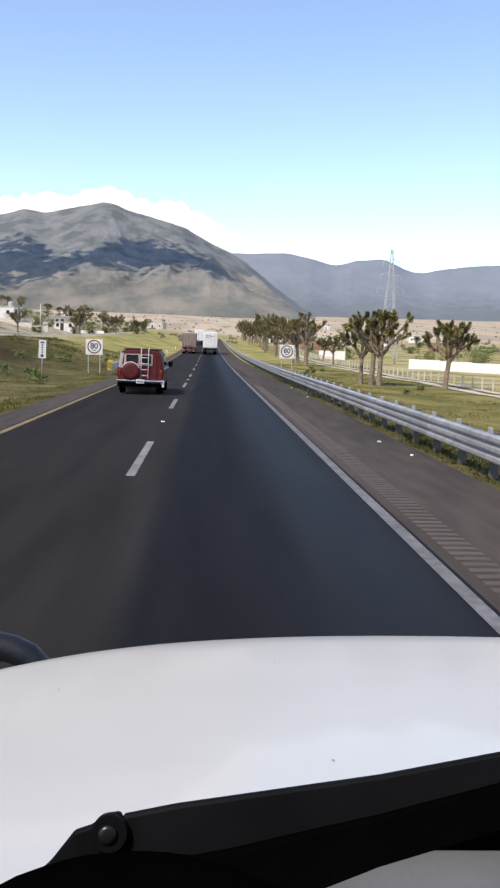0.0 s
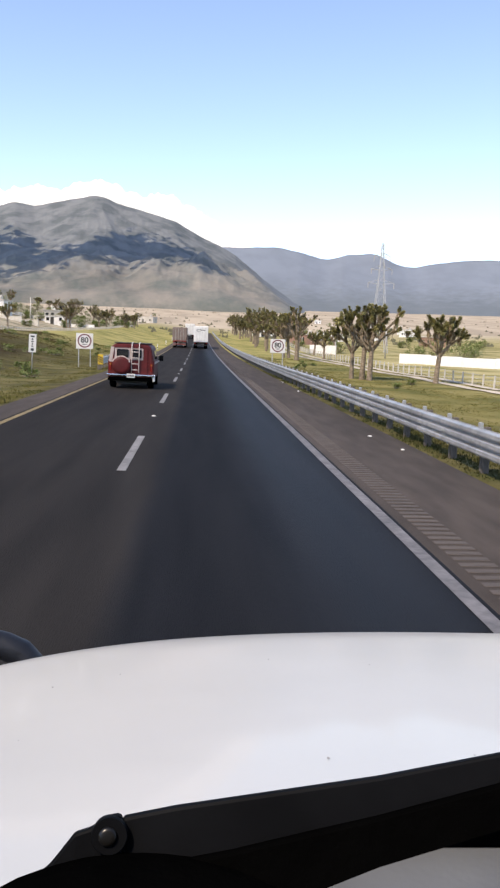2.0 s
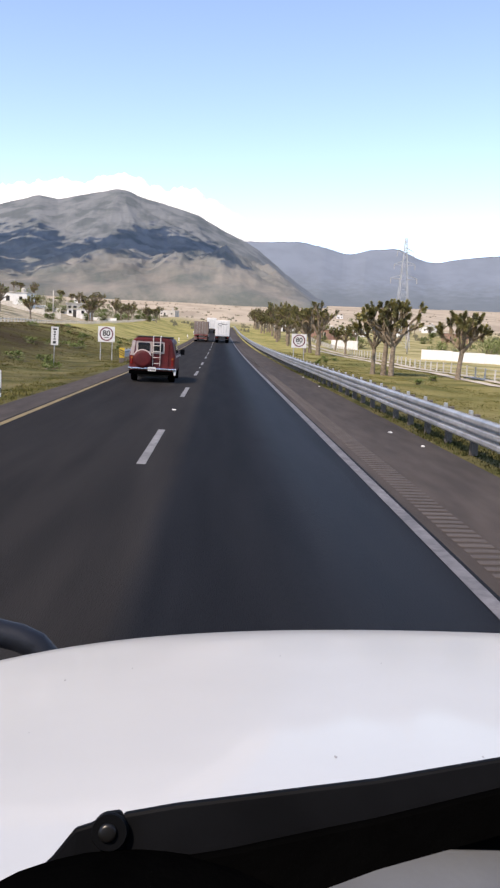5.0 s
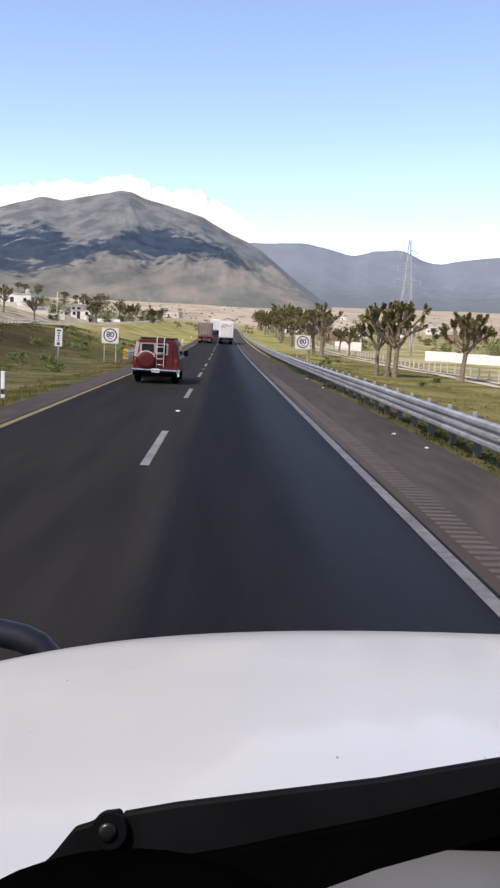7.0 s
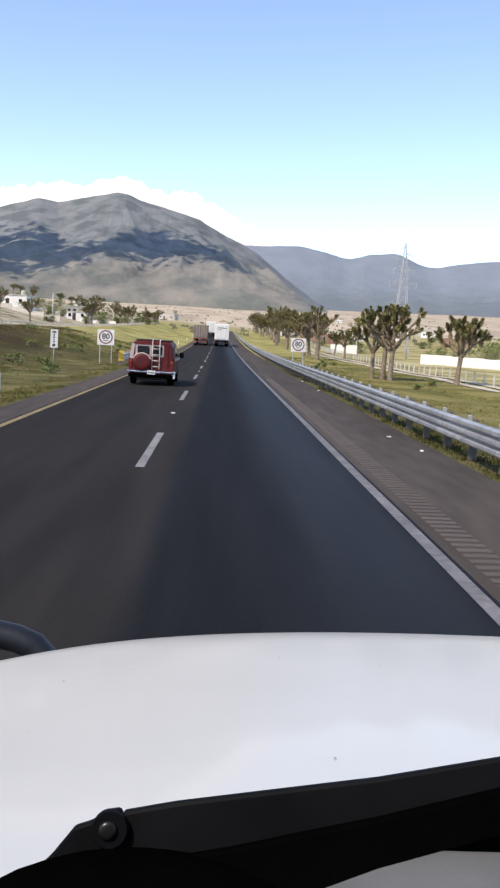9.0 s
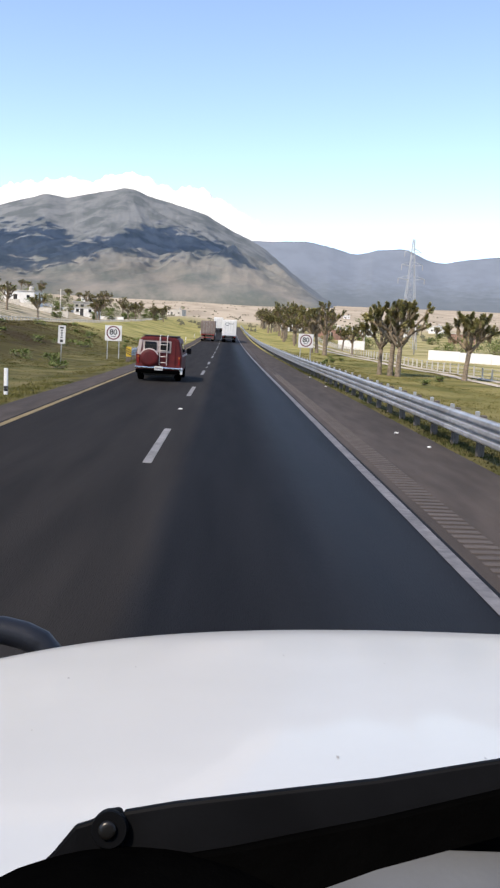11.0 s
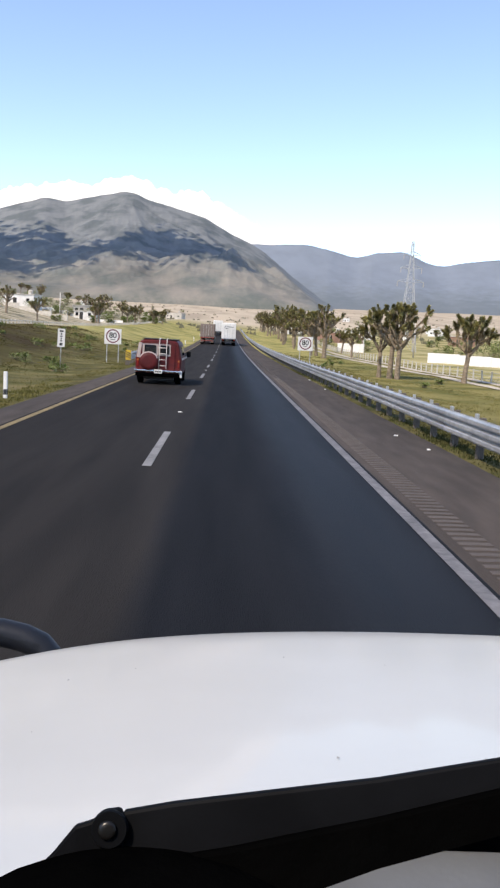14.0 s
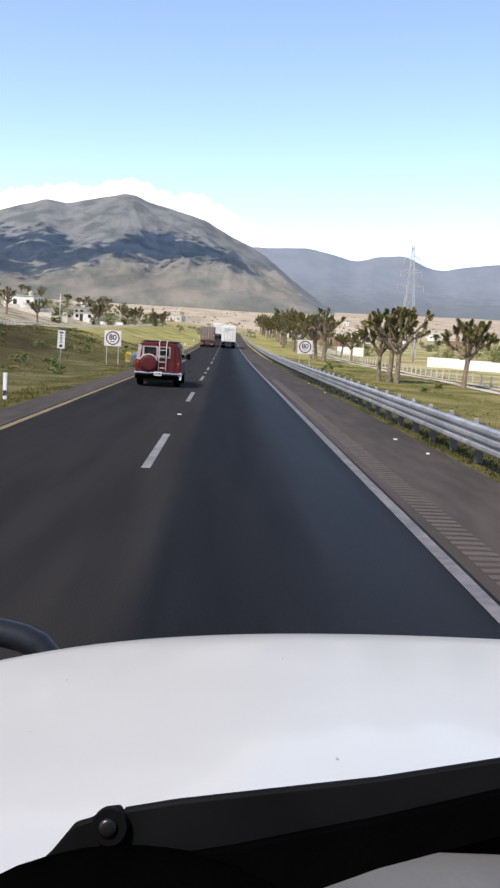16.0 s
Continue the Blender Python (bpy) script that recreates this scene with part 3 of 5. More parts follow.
def bank(name, start, stop, out, fade, seed, ruffle):
    """A long roll of cloud behind the crests, its skin swelling into billows, sinking behind them towards its end."""
    v, rings, sides = [], 560, 44
    for i in range(rings):
        a = start + (stop - start) * (i / (rings - 1)) ** 0.7
        thin = ease(-1.5, 3.0, a)
        swell = (0.55 * abs(noise.noise((a * 0.8, seed, 1))) + 0.34 * abs(noise.noise((a * 2.2, seed, 4)))) * (1 - 0.6 * thin)
        crest = max(lerp_list(MAIN, a), lerp_list(FAR, a) if a > -6 else 0.0)
        hi, lo = lerp_list(CLOUD_TOP, a) + swell - 0.16, crest - 0.7
        hi += (crest - 0.3 - hi) * ease(fade, stop, a)
        half = 0.5 * out * math.radians(hi - lo)
        c = on_bearing(a, (hi + lo) / 2, out)
        for k in range(sides):
            t = k * math.tau / sides
            d = Vector((0, math.cos(t) * 0.6 + math.sin(t) * 0.8, math.sin(t))) * half
            q = c + d
            billow = abs(noise.noise((q.x / 130, q.y / 130, q.z / 130 + seed))) + 0.4 * abs(noise.noise((q.x / 60, q.y / 60, q.z / 60 + seed))) + 0.15 * noise.noise((q.x / 25, q.y / 25, q.z / 25))
            v.append(c + d * (1 - ruffle * 0.3 + ruffle * billow))
    f = [(i * sides + k, i * sides + (k + 1) % sides, (i + 1) * sides + (k + 1) % sides, (i + 1) * sides + k) for i in range(rings - 1) for k in range(sides)]
    f += [tuple(range(sides - 1, -1, -1)), tuple(range((rings - 1) * sides, rings * sides))]
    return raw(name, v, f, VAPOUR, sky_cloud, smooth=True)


bank("cloud_core", -34, 4.3, 4640, 1.6, 3.0, 0.34)
rnd = random.Random(40)
# unseen cloud added high towards the sun, its puffs placed to shade the slope
SHADED = [(-24, 2.4, 5.0), (-14.9, 3.3, 5.9), (-13.2, 3.2, 6.15), (-11.3, 3.7, 6.15), (-10.3, 4.3, 5.4), (-7.8, 4.9, 5.5), (-6.3, 5.2, 6.25), (-4.75, 4.6, 6.75), (-2.7, 5.15, 6.45), (-0.9, 5.2, 5.95), (0.5, 4.7, 5.0)]
over = []
for i in range(900):
    a = rnd.uniform(-22, 0.3) if i < 120 else rnd.uniform(-15.5, 0.7)
    lo, hi = lerp_list([q[:2] for q in SHADED], a), lerp_list([(q[0], q[2]) for q in SHADED], a)
    el = rnd.uniform(lo + 0.3, max(lo + 0.36, hi - 0.28))
    if i >= 440:
        el = rnd.choice((lo + 0.15, hi - 0.12)) + rnd.gauss(0, 0.26)
    r = NEAR_FOOT + 300
    while r < CREST and mountain_z(a, r) < 2.13 + r * math.tan(radians(el)):
        r += 18
    p = on_bearing(a, el, r)
    q = rnd.uniform(24, 46) if i < 440 else rnd.uniform(7, 16)
    over.append((p + SUN_FROM * ((1500 + rnd.uniform(-30, 30) - p.z) / SUN_FROM.z), (q, q, q * 0.4)))
tagged(puffs("unseen_shade_cloud", over, VAPOUR, sky_cloud, 0.3, 9.0, 2), kind="stuff")


# ---- guard rails ----
def w_beam(length):
    """One steel panel with its three waves, real thickness."""
    prof = [(0.0, 0.253)]
    for c in (0.168, 0.0, -0.168):
        prof += [(-0.002, c + 0.068), (-0.070, c + 0.050), (-0.084, c + 0.036), (-0.088, c - 0.030), (-0.078, c - 0.046), (-0.002, c - 0.068)]
    prof += [(0.0, -0.253)]
    v, f = [], []
    for y in (-length / 2 - 0.15, length / 2 + 0.15):
        for off in (0.0, 0.004):
            v += [(x + off, y, z) for x, z in prof]
    n = len(prof)
    for i in range(n - 1):
        f.append((i, i + 1, 2 * n + i + 1, 2 * n + i))
        f.append((n + i + 1, n + i, 3 * n + i, 3 * n + i + 1))
        f.append((i + 1, i, n + i, n + i + 1))
        f.append((2 * n + i, 2 * n + i + 1, 3 * n + i + 1, 3 * n + i))
    f.append((0, 2 * n, 3 * n, n)), f.append((n - 1, 2 * n - 1, 4 * n - 1, 3 * n - 1))
    return v, f


def guard_rail(x, y0, y1, side, near_end, label):
    """A run of rail; side is +1 where the traffic passes on its left."""
    rail = empty("guard_rail", pose(x, y0, 0), label, "guard rail", "guard rails beside the road")
    v, f = w_beam(3.8)
    beam = None
    n = int((y1 - y0) / 3.8)
    for k in range(n):
        yy = 1.9 + 3.8 * k
        y = y0 + yy
        z = rise(y) + 0.53
        turn = math.degrees(math.atan((rise(y + 1.9) - rise(y - 1.9)) / 3.8))
        m = pose(0.002 * (k % 2) * side, yy, z, turn, 0, 0) @ Matrix.Diagonal((side, 1, 1, 1))
        if beam is None:
            beam = raw("rail_beam", v, f, STEEL, rail, smooth=False)
            beam.matrix_basis = m
        else:
            shared("rail_beam", beam, rail, m)
    # steel posts, coloured dark to stand for the shadow below the beam
    bm = bmesh.new()
    box(bm, 0.15, 0.12, 1.14, (0.14 * side, 0, 0.22), 0.012, segments=1)
    post = part("post", bm, SHADED_POST_AND_WOOD, rail)
    bm = bmesh.new()
    box(bm, 0.07, 0.11, 0.60, (0.034 * side, 0, 0.565), 0.01, segments=1)
    block = part("spacer_block", bm, STEEL, rail)
    bm = bmesh.new()
    lathe(bm, [(0.022, 0), (0.022, 0.008), (0.012, 0.014)], (-side, 0, 0), (-0.088 * side, 0, 0.53), 8)
    bolt = part("bolt", bm, STEEL, rail)
    k = 0
    y = 0.0
    while y < y1 - y0:
        ground_z = min(land(x + 0.14 * side, y0 + y), rise(y0 + y)) + 0.1
        m = pose(0, y, rise(y0 + y))
        if k == 0:
            post.matrix_basis = block.matrix_basis = bolt.matrix_basis = m
        else:
            shared("post", post, rail, m), shared("spacer_block", block, rail, m)
            if y < 70:
                shared("bolt", bolt, rail, m)
        y += 1.9
        k += 1
    if near_end:
        bm = bmesh.new()
        box(bm, 0.36, 0.02, 0.66, (0.0, -0.22, 0.62), 0.008, segments=1)
        board = part("hazard_board", bm, SIGN_YELLOW, rail, "yellow board with black diagonal stripes")
        bm = bmesh.new()
        for i in range(5):
            c = -0.28 + 0.14 * i
            quad = [(-0.165, c), (0.165, c - 0.16), (0.165, c - 0.09), (-0.165, c + 0.07)]
            vs = [bm.verts.new((px, -0.236, 0.66 + max(-0.33, min(0.25, pz)))) for px, pz in quad]
            if len({tuple(round(q, 4) for q in vv.co) for vv in vs}) == 4:
                bm.faces.new(vs)
        part("stripe", bm, SIGN_BLACK, board)
        bm = bmesh.new()
        box(bm, 0.09, 0.09, 1.35, (0.0, -0.15, 0.2), 0.01, segments=1)
        part("end_post", bm, SHADED_POST_AND_WOOD, rail)
    return rail


guard_rail(5.15, -8, 330, 1, False, "long galvanised steel guard rail on posts coloured dark for shade")
guard_rail(-6.35, 58, 118, -1, True, "short galvanised steel guard rail with a striped end board")


# ---- the truck that carries the view: bonnet, wiper and nose ----
def bonnet_z(x, y):
    """Height of the bonnet's skin: crowned across, falling to the front and to its side."""
    c = (x - 0.62) / 1.15
    back = (1.93 - y) / 1.1
    z = 1.477 + 0.178 * back - 0.082 * abs(c) ** 2.3 + 0.010 * back * back
    front = max(0.0, (y - 1.72) / 0.21)
    z -= 0.016 * front ** 2.5
    return z


truck = empty("truck", pose(0.17, 0, 0), "white pickup truck with a glossy bonnet and black wiper", "truck")
NXB, NYB = 48, 40
v = []
for j in range(NYB + 1):
    for i in range(NXB + 1):
        x = -0.52 + 2.18 * i / NXB
        side = abs(x - 0.62) / 1.10
        yf = 1.93 - 0.26 * side ** 3.2
        yr = 0.42 + 0.40 * ease(-0.10, 0.16, x)
        y = yr + (yf - yr) * j / NYB
        v.append((x, y, bonnet_z(x, y)))
w = NXB + 1
f = [(j * w + i, j * w + i + 1, (j + 1) * w + i + 1, (j + 1) * w + i) for j in range(NYB) for i in range(NXB)]
# rolled edge at the front and the sides
rim = [(NYB * w + i) for i in range(w)]
base = len(v)
for i in rim:
    x, y, z = v[i]
    v.append((x, y + 0.018, z - 0.02))
for i in rim:
    x, y, z = v[i]
    v.append((x, y + 0.012, z - 0.07))
for k in range(w - 1):
    f.append((rim[k], rim[k + 1], base + k + 1, base + k))
    f.append((base + k, base + k + 1, base + w + k + 1, base + w + k))
b3 = len(v)
for i in range(w):
    x, y, z = v[i]
    v.append((x, y + 0.006, z - 0.020))
for k in range(w - 1):
    f.append((k + 1, k, b3 + k, b3 + k + 1))
for col in (0, NXB):
    b2 = len(v)
    for j in range(NYB + 1):
        x, y, z = v[j * w + col]
        v.append((x + (-0.015 if col == 0 else 0.015), y, z - 0.05))
    for j in range(NYB):
        q = (j * w + col, (j + 1) * w + col, b2 + j + 1, b2 + j)
        f.append(q if col == 0 else q[::-1])
raw("bonnet", v, f, HOOD_WHITE, truck, "glossy white bonnet", smooth=True)
bm = bmesh.new()
box(bm, 2.02, 0.10, 0.62, (0.62, 1.62, 1.10), 0.04)
part("grille", bm, BLACK_PLASTIC, truck)
bm = bmesh.new()
box(bm, 2.12, 0.18, 0.32, (0.62, 1.72, 0.62), 0.06)
part("bumper", bm, DARK_METAL, truck)
for sx in (-0.56, 1.70):
    bm = bmesh.new()
    box(bm, 0.10, 1.0, 0.62, (sx, 1.14, 1.0), 0.05)
    part("fender", bm, HOOD_WHITE, truck)
    bm = bmesh.new()
    lathe(bm, [(0.20, -0.12), (0.40, -0.12), (0.43, -0.08), (0.43, 0.08), (0.40, 0.12), (0.20, 0.12)], (1, 0, 0), (0, 0, 0), 28)
    wheel = part("wheel", bm, RUBBER, truck)
    wheel.matrix_basis = pose(sx + (0.16 if sx < 0 else -0.16), 1.1, 0.43)
    bm = bmesh.new()
    lathe(bm, [(0.21, -0.09), (0.21, 0.09), (0.08, 0.10)], (1, 0, 0), (0, 0, 0), 20)
    part("rim", bm, STEEL, wheel)
bm = bmesh.new()
box(bm, 1.9, 0.12, 0.14, (0.62, 1.1, 0.45), 0.03)
part("axle", bm, DARK_METAL, truck)
# the cab behind the windscreen opening, and the load bed
for sx, side in ((-0.57, -1), (1.81, 1)):
    bm = bmesh.new()
    box(bm, 0.07, 1.42, 0.98, (sx, -0.52, 1.14), 0.03)
    door = part("cab_door", bm, HOOD_WHITE, truck)
    bm = bmesh.new()
    box(bm, 0.012, 0.98, 0.56, (sx - side * 0.03, -0.72, 1.98), 0.005, segments=1)
    part("door_window", bm, GLASS_DARK, door)
    bm = bmesh.new()
    box(bm, 0.03, 0.16, 0.03, (sx + side * 0.045, -1.0, 1.42), 0.01)
    part("door_handle", bm, BLACK_PLASTIC, door)
    bm = bmesh.new()
    tube(bm, [(sx, 0.26, 1.60), (sx - side * 0.05, 0.02, 1.98), (sx - side * 0.10, -0.34, 2.56)], [0.05, 0.04, 0.045], 8)
    part("windscreen_pillar", bm, HOOD_WHITE, truck, smooth=True)
    bm = bmesh.new()
    box(bm, 0.08, 0.09, 1.02, (sx - side * 0.05, -1.27, 2.10), 0.02)
    part("rear_pillar", bm, HOOD_WHITE, truck)
    bm = bmesh.new()
    box(bm, 0.06, 2.5, 0.46, (sx, -2.68, 1.12), 0.02)
    part("bed_side", bm, HOOD_WHITE, truck)
    bm = bmesh.new()
    lathe(bm, [(0.20, -0.12), (0.40, -0.12), (0.43, -0.08), (0.43, 0.08), (0.40, 0.12), (0.20, 0.12)], (1, 0, 0), (0, 0, 0), 28)
    wheel = part("wheel", bm, RUBBER, truck)
    wheel.matrix_basis = pose(sx - side * 0.17, -2.6, 0.43)
    bm = bmesh.new()
    lathe(bm, [(0.21, -0.09), (0.21, 0.09), (0.08, 0.10)], (1, 0, 0), (0, 0, 0), 20)
    part("rim", bm, STEEL, wheel)
bm = bmesh.new()
box(bm, 2.22, 1.06, 0.07, (0.62, -0.86, 2.60), 0.03)
part("cab_roof", bm, HOOD_WHITE, truck)
bm = bmesh.new()
box(bm, 2.28, 0.06, 1.95, (0.62, -1.34, 1.63), 0.02)
part("cab_back", bm, HOOD_WHITE, truck)
bm = bmesh.new()
box(bm, 2.26, 0.24, 0.30, (0.62, 0.30, 1.50), 0.05)
part("dashboard", bm, BLACK_PLASTIC, truck)
bm = bmesh.new()
box(bm, 2.30, 2.5, 0.06, (0.62, -2.68, 0.92), 0.01, segments=1)
part("bed_floor", bm, DARK_METAL, truck)
bm = bmesh.new()
box(bm, 2.32, 0.06, 0.46, (0.62, -3.96, 1.12), 0.02)
part("tailgate", bm, HOOD_WHITE, truck)
for sx in (0.22, 1.02):
    bm = bmesh.new()
    box(bm, 0.12, 5.4, 0.18, (sx, -1.2, 0.66), 0.02, segments=1)
    part("chassis_rail", bm, DARK_METAL, truck)
bm = bmesh.new()
box(bm, 1.9, 0.12, 0.14, (0.62, -2.6, 0.45), 0.03)
part("axle", bm, DARK_METAL, truck)
# tubular corner guard ahead of the bonnet
bm = bmesh.new()
tube(bm, [(-0.90, 1.78, 1.28), (-0.74, 1.94, 1.378), (-0.60, 2.0, 1.396), (-0.51, 2.02, 1.391), (-0.46, 2.02, 1.380), (-0.42, 2.02, 1.362), (-0.393, 2.015, 1.335), (-0.378, 2.0, 1.30), (-0.37, 1.95, 1.20), (-0.37, 1.80, 0.70)], [0.034] * 10, 16)
part("corner_guard", bm, GUARD_PAINT, truck, "blue-black tubular corner guard", smooth=True)
bm = bmesh.new()
box(bm, 1.62, 0.52, 0.02, (0.84, 0.575, 1.602), 0.005, turn=Matrix.Rotation(radians(-1.5), 4, "X"))
part("cowl_panel", bm, COWL, truck, "grey cowl panel below the windscreen")
# wiper
wiper = new("wiper")
wiper.parent = truck
def ribbon_bar(bm, spine, half, thick):
    """A flat tapering bar with a bent top, along a line of points."""
    rings = []
    for p, h, t in zip(spine, half, thick):
        p = Vector(p)
        up = Vector((0, 0.35, 0.937))
        out = Vector((0, 0.937, -0.35))
        rings.append([bm.verts.new(p + up * a + out * b) for a, b in ((-h, -t), (-h * 0.2, t * 0.4), (h * 0.8, t), (h, t * 0.5), (h, -t * 0.7), (h * 0.93, -t))])
    for r0, r1 in zip(rings, rings[1:]):
        for k in range(6):
            bm.faces.new((r0[k], r0[(k + 1) % 6], r1[(k + 1) % 6], r1[k]))
    bm.faces.new(rings[0][::-1])
    bm.faces.new(rings[-1])
    bmesh.ops.recalc_face_normals(bm, faces=bm.faces[:])
    bmesh.ops.bevel(bm, geom=bm.edges[:], offset=0.0012, segments=1, affect="EDGES")
    return bm
bm = bmesh.new()
ribbon_bar(bm, [(-0.0565, 0.558, 1.7758), (-0.02, 0.556, 1.784), (0.05, 0.554, 1.797), (0.12, 0.552, 1.812), (0.22, 0.55, 1.838), (0.42, 0.55, 1.880)], [0.0225, 0.0232, 0.0225, 0.0200, 0.0165, 0.010], [0.006, 0.006, 0.006, 0.006, 0.005, 0.005])
part("wiper_arm", bm, BLACK_PLASTIC, wiper)
bm = bmesh.new()
ribbon_bar(bm, [(-0.03, 0.537, 1.752), (0.02, 0.537, 1.764), (0.07, 0.537, 1.780), (0.117, 0.537, 1.7955), (0.205, 0.537, 1.8225), (0.42, 0.537, 1.880)], [0.024, 0.0225, 0.0195, 0.016, 0.0145, 0.010], [0.007, 0.007, 0.007, 0.006, 0.006, 0.005])
part("wiper_blade", bm, RUBBER, wiper)
bm = bmesh.new()
ribbon_bar(bm, [(-0.128, 0.55, 1.741), (-0.104, 0.552, 1.758), (-0.089, 0.554, 1.773), (-0.078, 0.555, 1.776), (-0.066, 0.556, 1.781), (-0.0585, 0.556, 1.782), (-0.0545, 0.556, 1.779)], [0.005, 0.012, 0.0165, 0.0168, 0.0195, 0.0198, 0.016], [0.006] * 7)
part("hinge_bracket", bm, BLACK_PLASTIC, wiper)
bm = bmesh.new()
lathe(bm, [(0.0120, -0.010), (0.0125, -0.008), (0.0125, 0.000), (0.0118, 0.002)], (0.0, -0.937, 0.35), (-0.0645, 0.550, 1.7915), 28)
part("hinge_knuckle", bm, BLACK_PLASTIC, wiper, smooth=False)
bm = bmesh.new()
lathe(bm, [(0.0062, 0.000), (0.0062, 0.0014), (0.0055, 0.0022), (0.0040, 0.0028), (0.0023, 0.0030), (0.0006, 0.0031)], (0.0, -0.937, 0.35), (-0.0655, 0.5475, 1.7925), 24)
part("rivet", bm, RIVET, wiper, "worn dark metal rivet", smooth=True)
bm = bmesh.new()
bmesh.ops.create_uvsphere(bm, u_segments=28, v_segments=16, radius=1.0, matrix=Matrix.Translation((-0.042, 0.50, 1.700)) @ Matrix.Diagonal((0.15, 0.10, 0.092, 1)))
part("wiper_pivot_cap", bm, RUBBER, wiper, "black domed cover over the wiper pivot", smooth=True)
# stone chips and specks of dirt on the bonnet
rnd = random.Random(14)
for _ in range(12):
    x, y = rnd.uniform(-0.3, 1.2), rnd.uniform(0.85, 1.8)
    r = rnd.choice((0.0010, 0.0013, 0.0016, 0.0020))
    z = bonnet_z(x, y)
    bm = bmesh.new()
    bm.faces.new([bm.verts.new((x + r * rnd.uniform(0.6, 1.5) * math.cos(k * math.tau / 7), y + 1.6 * r * rnd.uniform(0.6, 1.4) * math.sin(k * math.tau / 7), z + 0.0016)) for k in range(7)])
    part("paint_chip", bm, CHIP, truck, "dark stone chip in the paint")


# ---- vehicles ahead ----
def wheel_on(parent, x, y, r, width, rim_mat=None):
    bm = bmesh.new()
    h = width / 2
    lathe(bm, [(r * 0.58, -h), (r * 0.93, -h), (r, -h * 0.7), (r, h * 0.7), (r * 0.93, h), (r * 0.58, h)], (1, 0, 0), (0, 0, 0), 24)
    wh = new("wheel")
    wh.parent = parent
    wh.matrix_basis = pose(x, y, r)
    part("tyre", bm, RUBBER, wh)
    bm = bmesh.new()
    lathe(bm, [(r * 0.59, -h * 0.8), (r * 0.59, h * 0.8), (r * 0.2, h * 0.95)], (1, 0, 0), (0, 0, 0), 18)
    part("rim", bm, rim_mat or CHROME, wh)
    return wh


def loft(bm, sections):
    """Skins a row of equal outlines."""
    rings = [[bm.verts.new(p) for p in s] for s in sections]
    n = len(rings[0])
    for r0, r1 in zip(rings, rings[1:]):
        for k in range(n):
            bm.faces.new((r0[k], r0[(k + 1) % n], r1[(k + 1) % n], r1[k]))
    bm.faces.new(rings[0])
    bm.faces.new(rings[-1][::-1])
    bmesh.ops.recalc_face_normals(bm, faces=bm.faces[:])
    return bm


